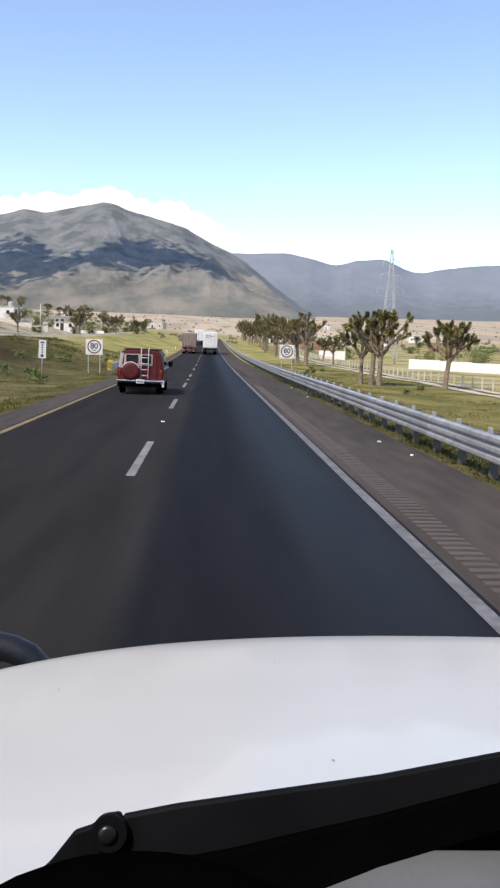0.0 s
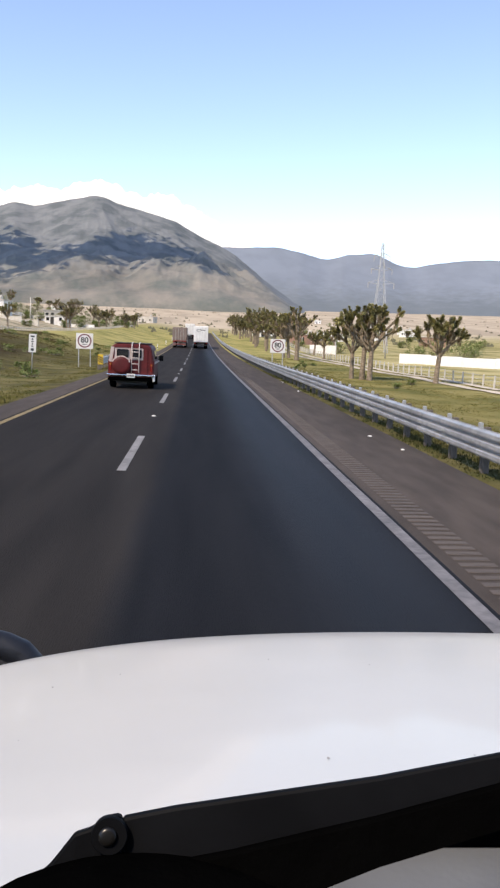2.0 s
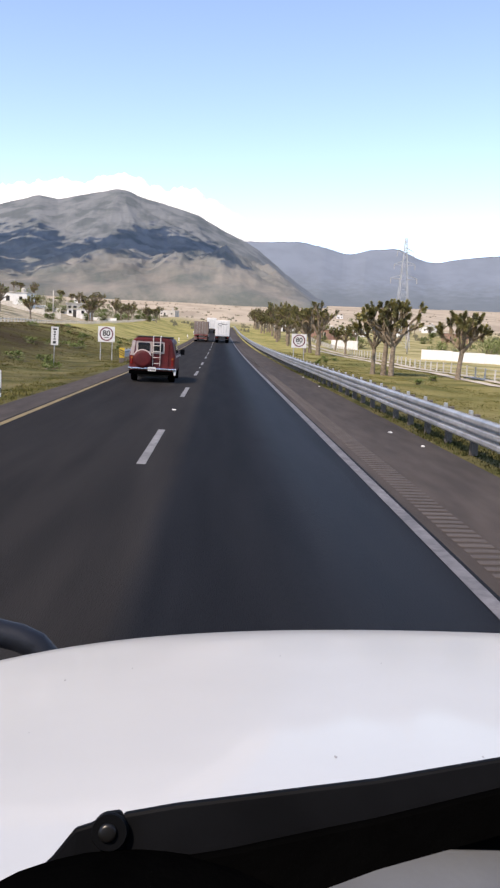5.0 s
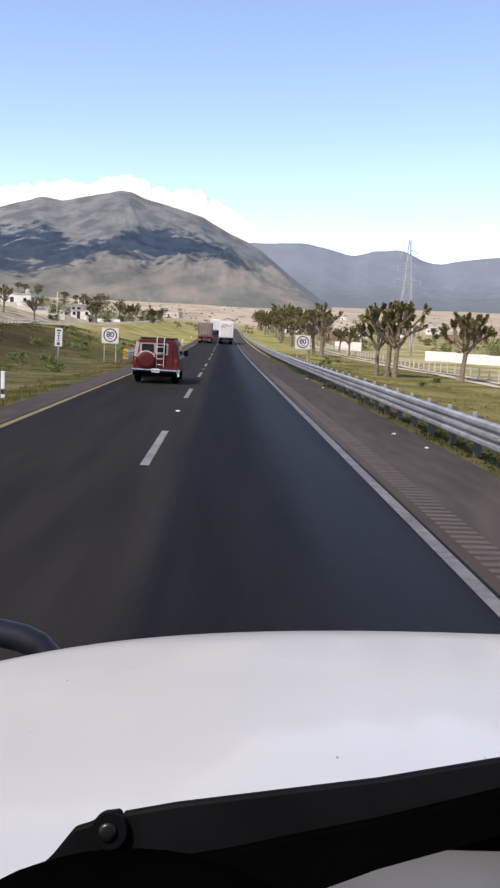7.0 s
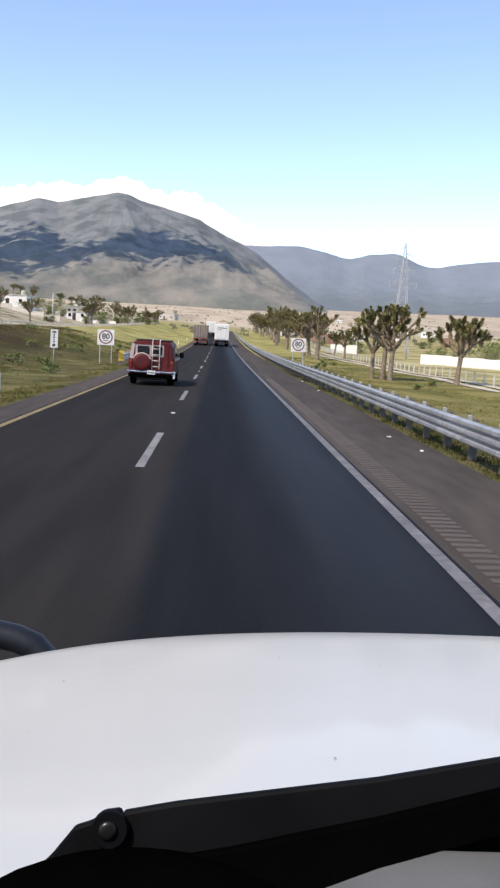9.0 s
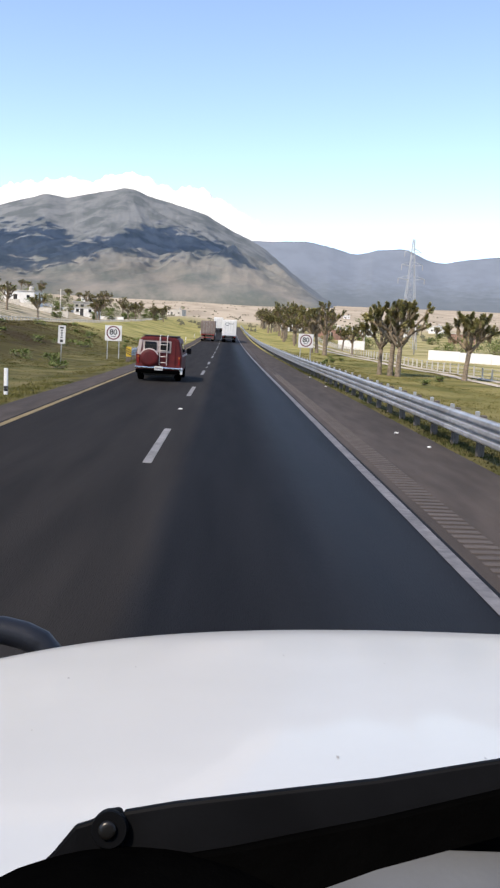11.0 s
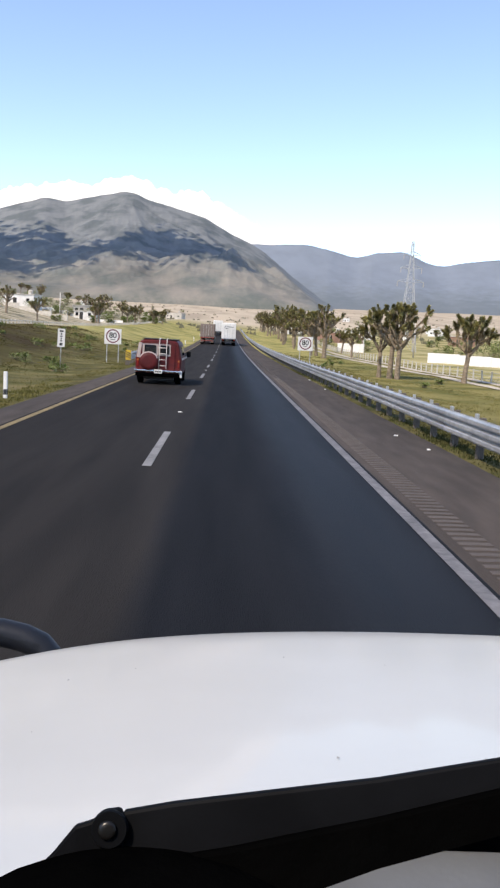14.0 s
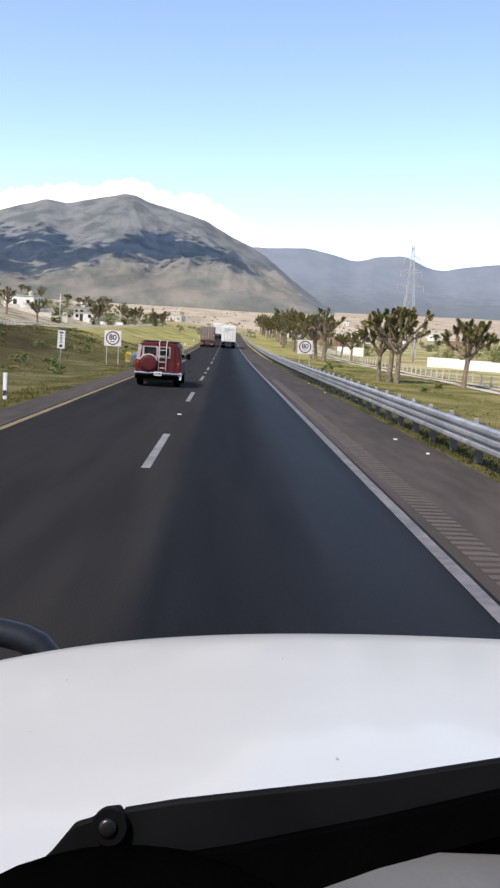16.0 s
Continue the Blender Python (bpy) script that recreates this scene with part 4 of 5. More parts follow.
def van(m):
    v = empty("van", m, "old red passenger van with rear ladder and covered spare wheel", "van")

    def outline(y, w0, w1, w2, z0, z1, z2, zr):
        """Half widths at the sill, the belt and the roof edge; heights of the same and of the roof."""
        half = [(w0 * 0.94, z0), (w0, z0 + 0.10), (w1, z1 - 0.05), (w1, z1 + 0.03), (w2 + 0.03, z2 - 0.10), (w2 - 0.02, z2), (w2 - 0.16, zr - 0.02), (w2 * 0.4, zr)]
        return [(x, y, z) for x, z in half] + [(-x, y, z) for x, z in half[::-1]]

    bm = bmesh.new()
    loft(bm, [outline(0.00, 0.93, 0.965, 0.80, 0.44, 1.12, 1.82, 1.90), outline(0.06, 0.96, 0.99, 0.83, 0.42, 1.12, 1.86, 1.95), outline(0.5, 0.97, 1.0, 0.85, 0.40, 1.12, 1.88, 1.99), outline(2.9, 0.97, 1.0, 0.85, 0.40, 1.12, 1.88, 1.99),
              outline(3.5, 0.96, 0.99, 0.82, 0.40, 1.12, 1.84, 1.93), outline(4.2, 0.94, 0.95, 0.74, 0.42, 1.08, 1.25, 1.32), outline(4.9, 0.90, 0.90, 0.66, 0.45, 0.95, 1.08, 1.12), outline(5.1, 0.84, 0.84, 0.6, 0.5, 0.88, 0.98, 1.0)])
    bmesh.ops.bevel(bm, geom=[e for e in bm.edges if e.calc_face_angle(0) > 0.9], offset=0.03, segments=2, affect="EDGES")
    part("body", bm, VAN_RED, v, smooth=False)
    # cream panels round the rear glass, doors with a gap between them
    for s, name in ((-1, "rear_door"), (1, "rear_door")):
        bm = bmesh.new()
        box(bm, 0.70, 0.03, 1.22, (s * 0.365, -0.012, 1.10), 0.02, segments=1)
        door = part(name, bm, VAN_RED, v)
        bm = bmesh.new()
        box(bm, 0.70 if s < 0 else 0.50, 0.012, 0.52, (-0.36 if s < 0 else 0.26, -0.030, 1.53), 0.03, segments=1)
        part("door_panel", bm, CREAM, door, "cream upper panel round the glass")
        bm = bmesh.new()
        box(bm, 0.50 if s < 0 else 0.38, 0.014, 0.38, (-0.36 if s < 0 else 0.25, -0.036, 1.54), 0.05)
        part("rear_window", bm, GLASS_DARK, door)
        bm = bmesh.new()
        for zz in (1.60, 1.54, 1.48):
            box(bm, 0.44 if s < 0 else 0.3, 0.008, 0.008, (-0.36 if s < 0 else 0.25, -0.045, zz), 0)
        part("heater_line", bm, DARK_METAL, door)
    for s in (-1, 1):
        bm = bmesh.new()
        box(bm, 0.15 if s < 0 else 0.08, 0.02, 0.66, (s * 0.83, -0.006, 1.48), 0.01, turn=Matrix.Rotation(s * radians(-7), 4, "Y"), segments=1)
        part("corner_stripe", bm, CREAM if s < 0 else VAN_RED, v)
        bm = bmesh.new()
        box(bm, 0.10, 0.035, 0.36, (s * 0.875, -0.01, 0.95), 0.015, segments=1)
        lamp = part("tail_lamp", bm, LAMP_RED, v)
        bm = bmesh.new()
        box(bm, 0.08, 0.01, 0.08, (s * 0.875, -0.031, 1.06), 0.01, segments=1)
        part("indicator", bm, LAMP_AMBER, lamp)
        bm = bmesh.new()
        tube(bm, [(s * 0.92, 3.5, 1.25), (s * 1.05, 3.48, 1.30)], 0.012, 6)
        arm = part("mirror_arm", bm, DARK_METAL, v)
        bm = bmesh.new()
        box(bm, 0.20, 0.08, 0.26, (s * 1.13, 3.46, 1.32), 0.03)
        part("mirror", bm, BLACK_PLASTIC, arm)
        bm = bmesh.new()
        box(bm, 0.014, 1.5, 0.40, (s * 0.955, 1.4, 1.50), 0.006, turn=Matrix.Rotation(s * radians(-11), 4, "Y"), segments=1)
        part("side_window", bm, GLASS_DARK, v)
        bm = bmesh.new()
        box(bm, 0.012, 4.2, 0.10, (s * 0.998, 2.3, 1.16), 0.004, segments=1)
        part("side_stripe", bm, CREAM, v)
        bm = bmesh.new()
        box(bm, 0.26, 0.012, 0.30, (s * 0.80, 0.38, 0.30), 0, segments=1)
        part("mud_flap", bm, RUBBER, v)
        for y in (0.95, 4.25):
            wheel_on(v, s * 0.82, y, 0.36, 0.24)
    bm = bmesh.new()
    box(bm, 1.5, 3.0, 0.03, (0, 1.6, 1.995), 0.012, segments=1)
    part("roof_panel", bm, DARK_METAL, v, "dark roof edge")
    # spare wheel under a red cover with a bright rim
    bm = bmesh.new()
    lathe(bm, [(0.37, 0.0), (0.39, 0.05), (0.39, 0.18), (0.37, 0.212), (0.22, 0.222), (0.02, 0.225)], (0, -1, 0), (-0.40, -0.03, 1.02), 32)
    spare = part("spare_wheel_cover", bm, VAN_RED, v, "red spare wheel cover", smooth=True)
    bm = bmesh.new()
    ring = [(-0.40 + 0.385 * math.cos(a), -0.20, 1.02 + 0.385 * math.sin(a)) for a in [radians(20 + 140 * i / 24) for i in range(25)]]
    tube(bm, ring, 0.036, 8)
    part("cover_ring", bm, CREAM, spare, smooth=True)
    bm = bmesh.new()
    tube(bm, [(-0.40, -0.05, 1.02), (-0.40, -0.15, 1.02)], 0.05, 8)
    part("carrier", bm, DARK_METAL, spare)
    # ladder
    lad = new("ladder")
    lad.parent = v
    for x in (0.03, 0.34):
        bm = bmesh.new()
        tube(bm, [(x, -0.04, 0.72), (x, -0.11, 0.78), (x, -0.11, 1.78), (x, -0.06, 1.95), (x, 0.10, 2.02), (x, 0.5, 2.03), (x, 0.52, 1.95)], 0.021, 8)
        part("ladder_rail", bm, LADDER_PAINT, lad, smooth=True)
    for z in (0.84, 1.10, 1.36, 1.62):
        bm = bmesh.new()
        tube(bm, [(0.03, -0.11, z), (0.34, -0.11, z)], 0.019, 8)
        part("rung", bm, LADDER_PAINT, lad, smooth=True)
    bm = bmesh.new()
    box(bm, 2.0, 0.16, 0.095, (0, -0.12, 0.60), 0.03)
    bump = part("rear_bumper", bm, CHROME, v, "dented chrome rear bumper")
    bm = bmesh.new()
    box(bm, 1.92, 0.10, 0.16, (0, -0.10, 0.43), 0.02, segments=1)
    part("bumper_strip", bm, RUBBER, bump)
    bm = bmesh.new()
    box(bm, 0.34, 0.015, 0.17, (0.02, -0.215, 0.585), 0.005, segments=1)
    plate = part("number_plate", bm, SIGN_WHITE, bump)
    bm = bmesh.new()
    for i in range(6):
        box(bm, 0.03, 0.004, 0.08, (-0.10 + 0.048 * i, -0.225, 0.58), 0)
    part("plate_bar", bm, SIGN_BLACK, plate)
    bm = bmesh.new()
    box(bm, 1.6, 4.4, 0.16, (0, 2.4, 0.40), 0.03)
    box(bm, 1.3, 0.5, 0.14, (0, 0.5, 0.30), 0.03)
    part("chassis", bm, DARK_METAL, v)
    bm = bmesh.new()
    tube(bm, [(0.55, 0.6, 0.30), (0.55, -0.12, 0.29)], 0.03, 8)
    part("exhaust_pipe", bm, DARK_METAL, v)
    bm = bmesh.new()
    box(bm, 0.13, 0.18, 0.30, (0.97, -0.05, 0.50), 0.03)
    part("rear_corner_trim", bm, WHITE_PAINT, v, "white rear corner guard")
    bm = bmesh.new()
    box(bm, 1.36, 0.03, 0.5, (0, 3.86, 1.55), 0.02, turn=Matrix.Rotation(radians(-52), 4, "X"), segments=1)
    part("windscreen", bm, GLASS_DARK, v)
    return v


van(pose(-2.66, 36.2, 0, 0, 0.6, 0)).scale = (0.98, 1, 0.955)


def box_lorry(m, body_mat, label, w=2.5, h=2.75, sill=1.15, length=12.0, skirt=None, logo=False):
    t = empty("lorry", m, label, "lorry", "lorries ahead on the road")
    bm = bmesh.new()
    box(bm, w, length, h, (0, length / 2, sill + h / 2), 0.05)
    part("cargo_box", bm, body_mat, t)
    for s in (-1, 1):
        bm = bmesh.new()
        box(bm, w / 2 - 0.08, 0.04, h - 0.24, (s * (w / 4 - 0.01), -0.02, sill + h / 2), 0.015, segments=1)
        door = part("rear_door", bm, body_mat, t)
        for x in (0.2, 0.7):
            bm = bmesh.new()
            tube(bm, [(s * x, -0.065, sill + 0.12), (s * x, -0.065, sill + h - 0.15)], 0.02, 6)
            part("lock_bar", bm, STEEL, door)
        bm = bmesh.new()
        box(bm, 0.30, 0.05, 0.14, (s * (w / 2 - 0.25), -0.05, sill - 0.22), 0.02, segments=1)
        part("tail_lamp", bm, LAMP_RED, t)
        bm = bmesh.new()
        box(bm, 0.55, 0.02, 0.55, (s * (w / 2 - 0.36), 0.35, 0.62), 0, segments=1)
        part("mud_flap", bm, RUBBER if skirt is None else body_mat, t)
        for y in (1.0, 2.3, length - 1.2):
            wheel_on(t, s * (w / 2 - 0.36), y, 0.5, 0.55, STEEL)
    bm = bmesh.new()
    box(bm, w - 0.1, 0.12, 0.14, (0, 0.0, sill - 0.08), 0.02, segments=1)
    part("sill_beam", bm, skirt or DARK_METAL, t)
    bm = bmesh.new()
    box(bm, w - 0.3, 0.1, 0.12, (0, 0.1, 0.62), 0.02, segments=1)
    part("underrun_bar", bm, skirt or DARK_METAL, t)
    for s in (-1, 1):
        bm = bmesh.new()
        box(bm, 0.14, length - 0.4, 0.26, (s * 0.5, length / 2, sill - 0.14), 0.02, segments=1)
        part("chassis_rail", bm, DARK_METAL, t)
    bm = bmesh.new()
    box(bm, 2.4, 2.0, 2.3, (0, length + 1.25, 1.75), 0.2, segments=3)
    part("cab", bm, WHITE_PAINT, t)
    if logo:
        bm = bmesh.new()
        arc = [(0.25 * math.cos(a) * 1.6 - 0.35, -0.05, sill + h * 0.72 + 0.22 * math.sin(a)) for a in [radians(40 + 260 * i / 12) for i in range(13)]]
        tube(bm, arc, 0.035, 6)
        box(bm, 0.9, 0.02, 0.09, (0.35, -0.045, sill + h * 0.74), 0)
        part("painted_mark", bm, SIGN_BLACK, t)
    return t


box_lorry(pose(0.5, 150, rise(150), 0.8), WHITE_PAINT, "white box lorry with double rear doors", logo=True)
box_lorry(pose(-3.25, 152, rise(152), 0.8), TARP, "grey-brown covered lorry with a red tail beam", h=2.3, sill=1.25, skirt=RUST_RED)
box_lorry(pose(-2.4, 238, rise(238), 1.4), WHITE_PAINT, "white high-sided lorry farther up the road", h=2.9)


# ---- yucca trees ----
def blade(v, f, base, way, length, width, droop):
    """One stiff leaf, bent at its middle."""
    way = way.normalized()
    side = way.cross(Vector((0, 0, 1)))
    side = side.normalized() if side.length > 0.05 else Vector((1, 0, 0))
    mid = base + way * length * 0.55
    tip = base + way * length + Vector((0, 0, -droop * length))
    i = len(v)
    v += [base - side * width * 0.4, base + side * width * 0.4, mid + side * width * 0.5, mid - side * width * 0.5, tip]
    f += [(i, i + 1, i + 2, i + 3), (i + 3, i + 2, i + 4)]


def yucca(name, seed, height, trunks, m, label, group):
    """A tree yucca: stout shaggy trunk, thick arms that fork again and again into a dome, a round club of stiff leaves at every end."""
    rnd = random.Random(seed)
    tree = empty(name, m, label, "tree", group)
    wood = bmesh.new()
    lv, lf, dv, df = [], [], [], []

    def tuft(p, way, scale):
        """A club of stiff leaves along the arm's end, with a skirt of dead ones below."""
        length = rnd.uniform(0.26, 0.56) * scale
        side = way.orthogonal().normalized()
        other = way.cross(side)
        for _ in range(int(250 * scale)):
            k = rnd.random()
            base = p + way * (length * (k - 0.75))
            a = rnd.uniform(0, math.tau)
            tilt = rnd.uniform(0.9, 1.75) if k < 0.72 else rnd.uniform(0.1, 1.2)
            out = (side * math.cos(a) + other * math.sin(a)) * math.sin(tilt) + way * math.cos(tilt)
            blade(lv, lf, base, out, rnd.uniform(0.15, 0.23) * scale, rnd.uniform(0.045, 0.075), rnd.uniform(0, 0.15))
        for _ in range(int(46 * scale)):
            base = p - way * (length * 0.75 + rnd.uniform(0.0, 0.45))
            a = rnd.uniform(0, math.tau)
            out = (side * math.cos(a) + other * math.sin(a)) * 0.45 - way * 0.8
            blade(dv, df, base, out, rnd.uniform(0.14, 0.26) * scale, 0.05, 0.2)

    def arm(p, way, lengths, r):
        q, w = p.copy(), way.copy()
        pts, rs = [q.copy()], [r]
        for i in range(3):
            w = (w + Vector((rnd.uniform(-0.14, 0.14), rnd.uniform(-0.14, 0.14), rnd.uniform(0.0, 0.2)))).normalized()
            q = q + w * lengths[0] / 3
            pts.append(q.copy())
            rs.append(r * (1 - 0.06 * (i + 1)))
        tube(wood, pts, rs, 8)
        if len(lengths) == 1 or (len(lengths) == 2 and rnd.random() < 0.18):
            tuft(q, w, rnd.uniform(0.95, 1.4))
            return
        n = rnd.choice((2, 2, 3))
        a0 = rnd.uniform(0, math.tau)
        side = w.orthogonal().normalized()
        other = w.cross(side)
        for k in range(n):
            a = a0 + k * math.tau / n + rnd.uniform(-0.4, 0.4)
            out = side * math.cos(a) + other * math.sin(a)
            nw = (w + out * rnd.uniform(0.45, 0.95) + Vector((0, 0, 0.12))).normalized()
            arm(q, nw, [x * rnd.uniform(0.75, 1.2) for x in lengths[1:]], rs[-1] * rnd.uniform(0.7, 0.85))

    for k in range(trunks):
        a = rnd.uniform(0, math.tau)
        off = Vector((math.cos(a), math.sin(a), 0)) * (0.0 if trunks == 1 else rnd.uniform(0.35, 0.8))
        h = height * rnd.uniform(0.82, 1.0)
        stem = h * rnd.uniform(0.42, 0.50)
        lean = Vector((rnd.uniform(-0.10, 0.10), rnd.uniform(-0.10, 0.10), 1)).normalized()
        r = 0.040 * h * rnd.uniform(0.85, 1.1) / (1.0 if trunks == 1 else 1.2)
        base = off + Vector((0, 0, -0.3))
        top = off + lean * stem
        tube(wood, [base, base + lean * 0.4, off + lean * stem * 0.35, off + lean * stem * 0.7, top], [r * 1.55, r * 1.15, r * 0.98, r * 0.9, r * 0.92], 10)
        n = rnd.choice((5, 6, 6))
        a0 = rnd.uniform(0, math.tau)
        for j in range(n):
            b = a0 + j * math.tau / n + rnd.uniform(-0.35, 0.35)
            way = (lean + Vector((math.cos(b), math.sin(b), 0)) * rnd.uniform(0.7, 1.5)).normalized()
            arm(top - lean * rnd.uniform(0, 0.22) * stem, way, [h * rnd.uniform(0.18, 0.28), h * rnd.uniform(0.14, 0.21), h * 0.15], r * rnd.uniform(0.52, 0.68))
        arm(top, lean, [h * rnd.uniform(0.16, 0.26), h * rnd.uniform(0.14, 0.2), h * 0.13], r * 0.72)
    part("trunk", wood, BARK, tree, "shaggy grey-brown trunk and limbs", smooth=True)
    raw("crown", lv, lf, LEAF, tree, "dark olive spiky leaf clubs")
    raw("dead_leaves", dv, df, THATCH, tree, "straw-coloured hanging dead leaves")
    return tree


ROW = "tree yuccas along the road"
KINDS = []
for s, h, n in ((3, 5.4, 1), (8, 6.4, 2), (12, 4.6, 1), (21, 7.0, 1), (34, 6.0, 3), (47, 5.0, 1), (55, 7.4, 2)):
    KINDS.append((s, h, n))
LABELS = {1: "tree yucca with a single trunk and branching leaf clubs", 2: "twin-trunked tree yucca with upright leaf clubs", 3: "clump of tree yuccas standing close together"}
PLACED = {}


def plant(kind, x, y, size=1.0, turn=0.0):
    m = pose(x, y, land(x, y) - 0.03, 0, 0, turn)
    s, h, n = KINDS[kind]
    if kind not in PLACED:
        PLACED[kind] = yucca("yucca_tree", s, h, n, m, LABELS[n], ROW)
        t = PLACED[kind]
    else:
        t = copy_thing(PLACED[kind], m)
    t.scale = (size, size, size)
    return t


plant(0, 12.5, 68.5, 1.02, 20)
plant(1, 13.9, 67.0, 1.08, 75)
plant(2, 18.5, 65.4, 1.22, 140)
plant(3, 14.0, 121, 1.1, 10)
plant(5, 27.5, 172, 1.2, 60)
rnd = random.Random(77)
for k in range(19):
    y = 128 + 14 * k + rnd.uniform(-4, 4)
    x = 13.2 + rnd.uniform(-1.0, 3.0) + 0.010 * (y - 128)
    plant(rnd.choice((0, 1, 3, 4, 6, 6, 5)), x, y, rnd.uniform(1.15, 1.5), rnd.uniform(0, 360))
    if k % 2 == 0:
        plant(rnd.choice((2, 5, 0)), x + rnd.uniform(3, 9), y + rnd.uniform(-5, 5), rnd.uniform(0.8, 1.1), rnd.uniform(0, 360))
for x, y, kind, size, turn in ((-33.0, 152, 5, 1.0, 30), (-30.5, 205, 4, 0.95, 110), (-31.5, 213, 0, 1.0, 200), (-26.0, 228, 2, 1.1, 250), (-24.5, 232, 5, 1.0, 80), (-22.0, 262, 4, 0.8, 15), (-20.0, 272, 2, 1.0, 300), (-42.5, 168, 3, 0.8, 140)):
    plant(kind, x, y, size, turn)


rnd = random.Random(91)
for k in range(20):
    y = rnd.uniform(245, 430)
    plant(rnd.choice((0, 2, 3, 5)), -22 - rnd.uniform(0, 0.19) * y, y, rnd.uniform(0.75, 1.15), rnd.uniform(0, 360))
for k in range(10):
    y = rnd.uniform(230, 400)
    plant(rnd.choice((0, 2, 3, 5)), 24 + rnd.uniform(0, 0.22) * y, y, rnd.uniform(0.7, 1.1), rnd.uniform(0, 360))


# ---- signs, posts ----
def text_mesh(body, size, name, material, parent, m):
    cu = bpy.data.curves.new("letters", "FONT")
    cu.body, cu.size, cu.align_x, cu.align_y, cu.extrude, cu.offset = body, size, "CENTER", "CENTER", 0.003, 0.012
    ob = new("letters", cu)
    bpy.context.view_layer.update()
    me = bpy.data.meshes.new_from_object(ob.evaluated_get(bpy.context.evaluated_depsgraph_get()))
    bpy.data.objects.remove(ob)
    me.name = name
    me.materials.clear()
    me.materials.append(material)
    o = new(name, me)
    o.parent = parent
    o.matrix_basis = m
    return o


def speed_sign(x, y, low):
    """A square white board with a red ring and the number 80, on two posts."""
    s = empty("speed_sign", pose(x, y, land(x, y)), "square white speed limit sign reading 80 on two posts", "road sign", "speed limit signs")
    up = rise(y) - land(x, y) + low
    bm = bmesh.new()
    box(bm, 1.22, 0.02, 1.12, (0, 0, up + 0.56), 0.008, segments=1)
    board = part("board", bm, SIGN_WHITE, s)
    bm = bmesh.new()
    ring_o = [bm.verts.new((0.50 * math.cos(a), -0.015, up + 0.58 + 0.50 * math.sin(a))) for a in [math.tau * i / 40 for i in range(40)]]
    ring_i = [bm.verts.new((0.41 * math.cos(a), -0.015, up + 0.58 + 0.41 * math.sin(a))) for a in [math.tau * i / 40 for i in range(40)]]
    for k in range(40):
        bm.faces.new((ring_o[k], ring_o[(k + 1) % 40], ring_i[(k + 1) % 40], ring_i[k]))
    part("ring", bm, SIGN_RED, board)
    text_mesh("80", 0.56, "number", SIGN_BLACK, board, pose(0, -0.016, up + 0.62, 90))
    bm = bmesh.new()
    box(bm, 0.34, 0.006, 0.05, (0, -0.014, up + 0.33), 0)
    part("small_bar", bm, SIGN_BLACK, board)
    for px in (-0.42, 0.42):
        bm = bmesh.new()
        box(bm, 0.06, 0.05, up + 1.3, (px, 0.04, up / 2 + 0.35), 0.006, segments=1)
        part("post", bm, STEEL, s)
    return s


speed_sign(-8.1, 63, 1.2)
speed_sign(6.6, 70, 1.3)


def kilometre_marker(x, y):
    """A narrow upright board with a column of small figures, on one post."""
    s = empty("kilometre_marker", pose(x, y, land(x, y), 0, 1.5, 4), "narrow white kilometre marker with black figures on a thin post", "road sign")
    bm = bmesh.new()
    box(bm, 0.42, 0.02, 1.05, (0, 0, 1.75), 0.03)
    board = part("board", bm, SIGN_WHITE, s)
    for z, w, h in ((2.13, 0.22, 0.09), (1.97, 0.09, 0.10), (1.83, 0.13, 0.07), (1.70, 0.08, 0.09), (1.57, 0.12, 0.07), (1.38, 0.17, 0.15)):
        bm = bmesh.new()
        box(bm, w, 0.006, h, (0, -0.014, z), 0.002, segments=1)
        part("figure_bar", bm, SIGN_BLACK, board)
    bm = bmesh.new()
    tube(bm, [(0, 0.03, -0.3), (0, 0.03, 2.2)], 0.03, 8)
    part("post", bm, STEEL, s, smooth=True)
    return s


kilometre_marker(-9.4, 50)


def delineator(x, y):
    d = empty("marker_post", pose(x, y, land(x, y)), "slim white roadside marker post with a black foot", "marker post", "white marker posts beside the road")
    bm = bmesh.new()
    box(bm, 0.12, 0.10, 0.95, (0, 0, 0.35), 0.025)
    part("post", bm, WHITE_PAINT, d)
    bm = bmesh.new()
    box(bm, 0.126, 0.106, 0.20, (0, 0, 0.20), 0.02, segments=1)
    part("black_band", bm, SIGN_BLACK, d)
    return d


first = delineator(-6.55, 26.5)
for x, y in ((-6.5, 140), (-6.5, 176), (-6.5, 216)):
    copy_thing(first, pose(x, y, land(x, y)))


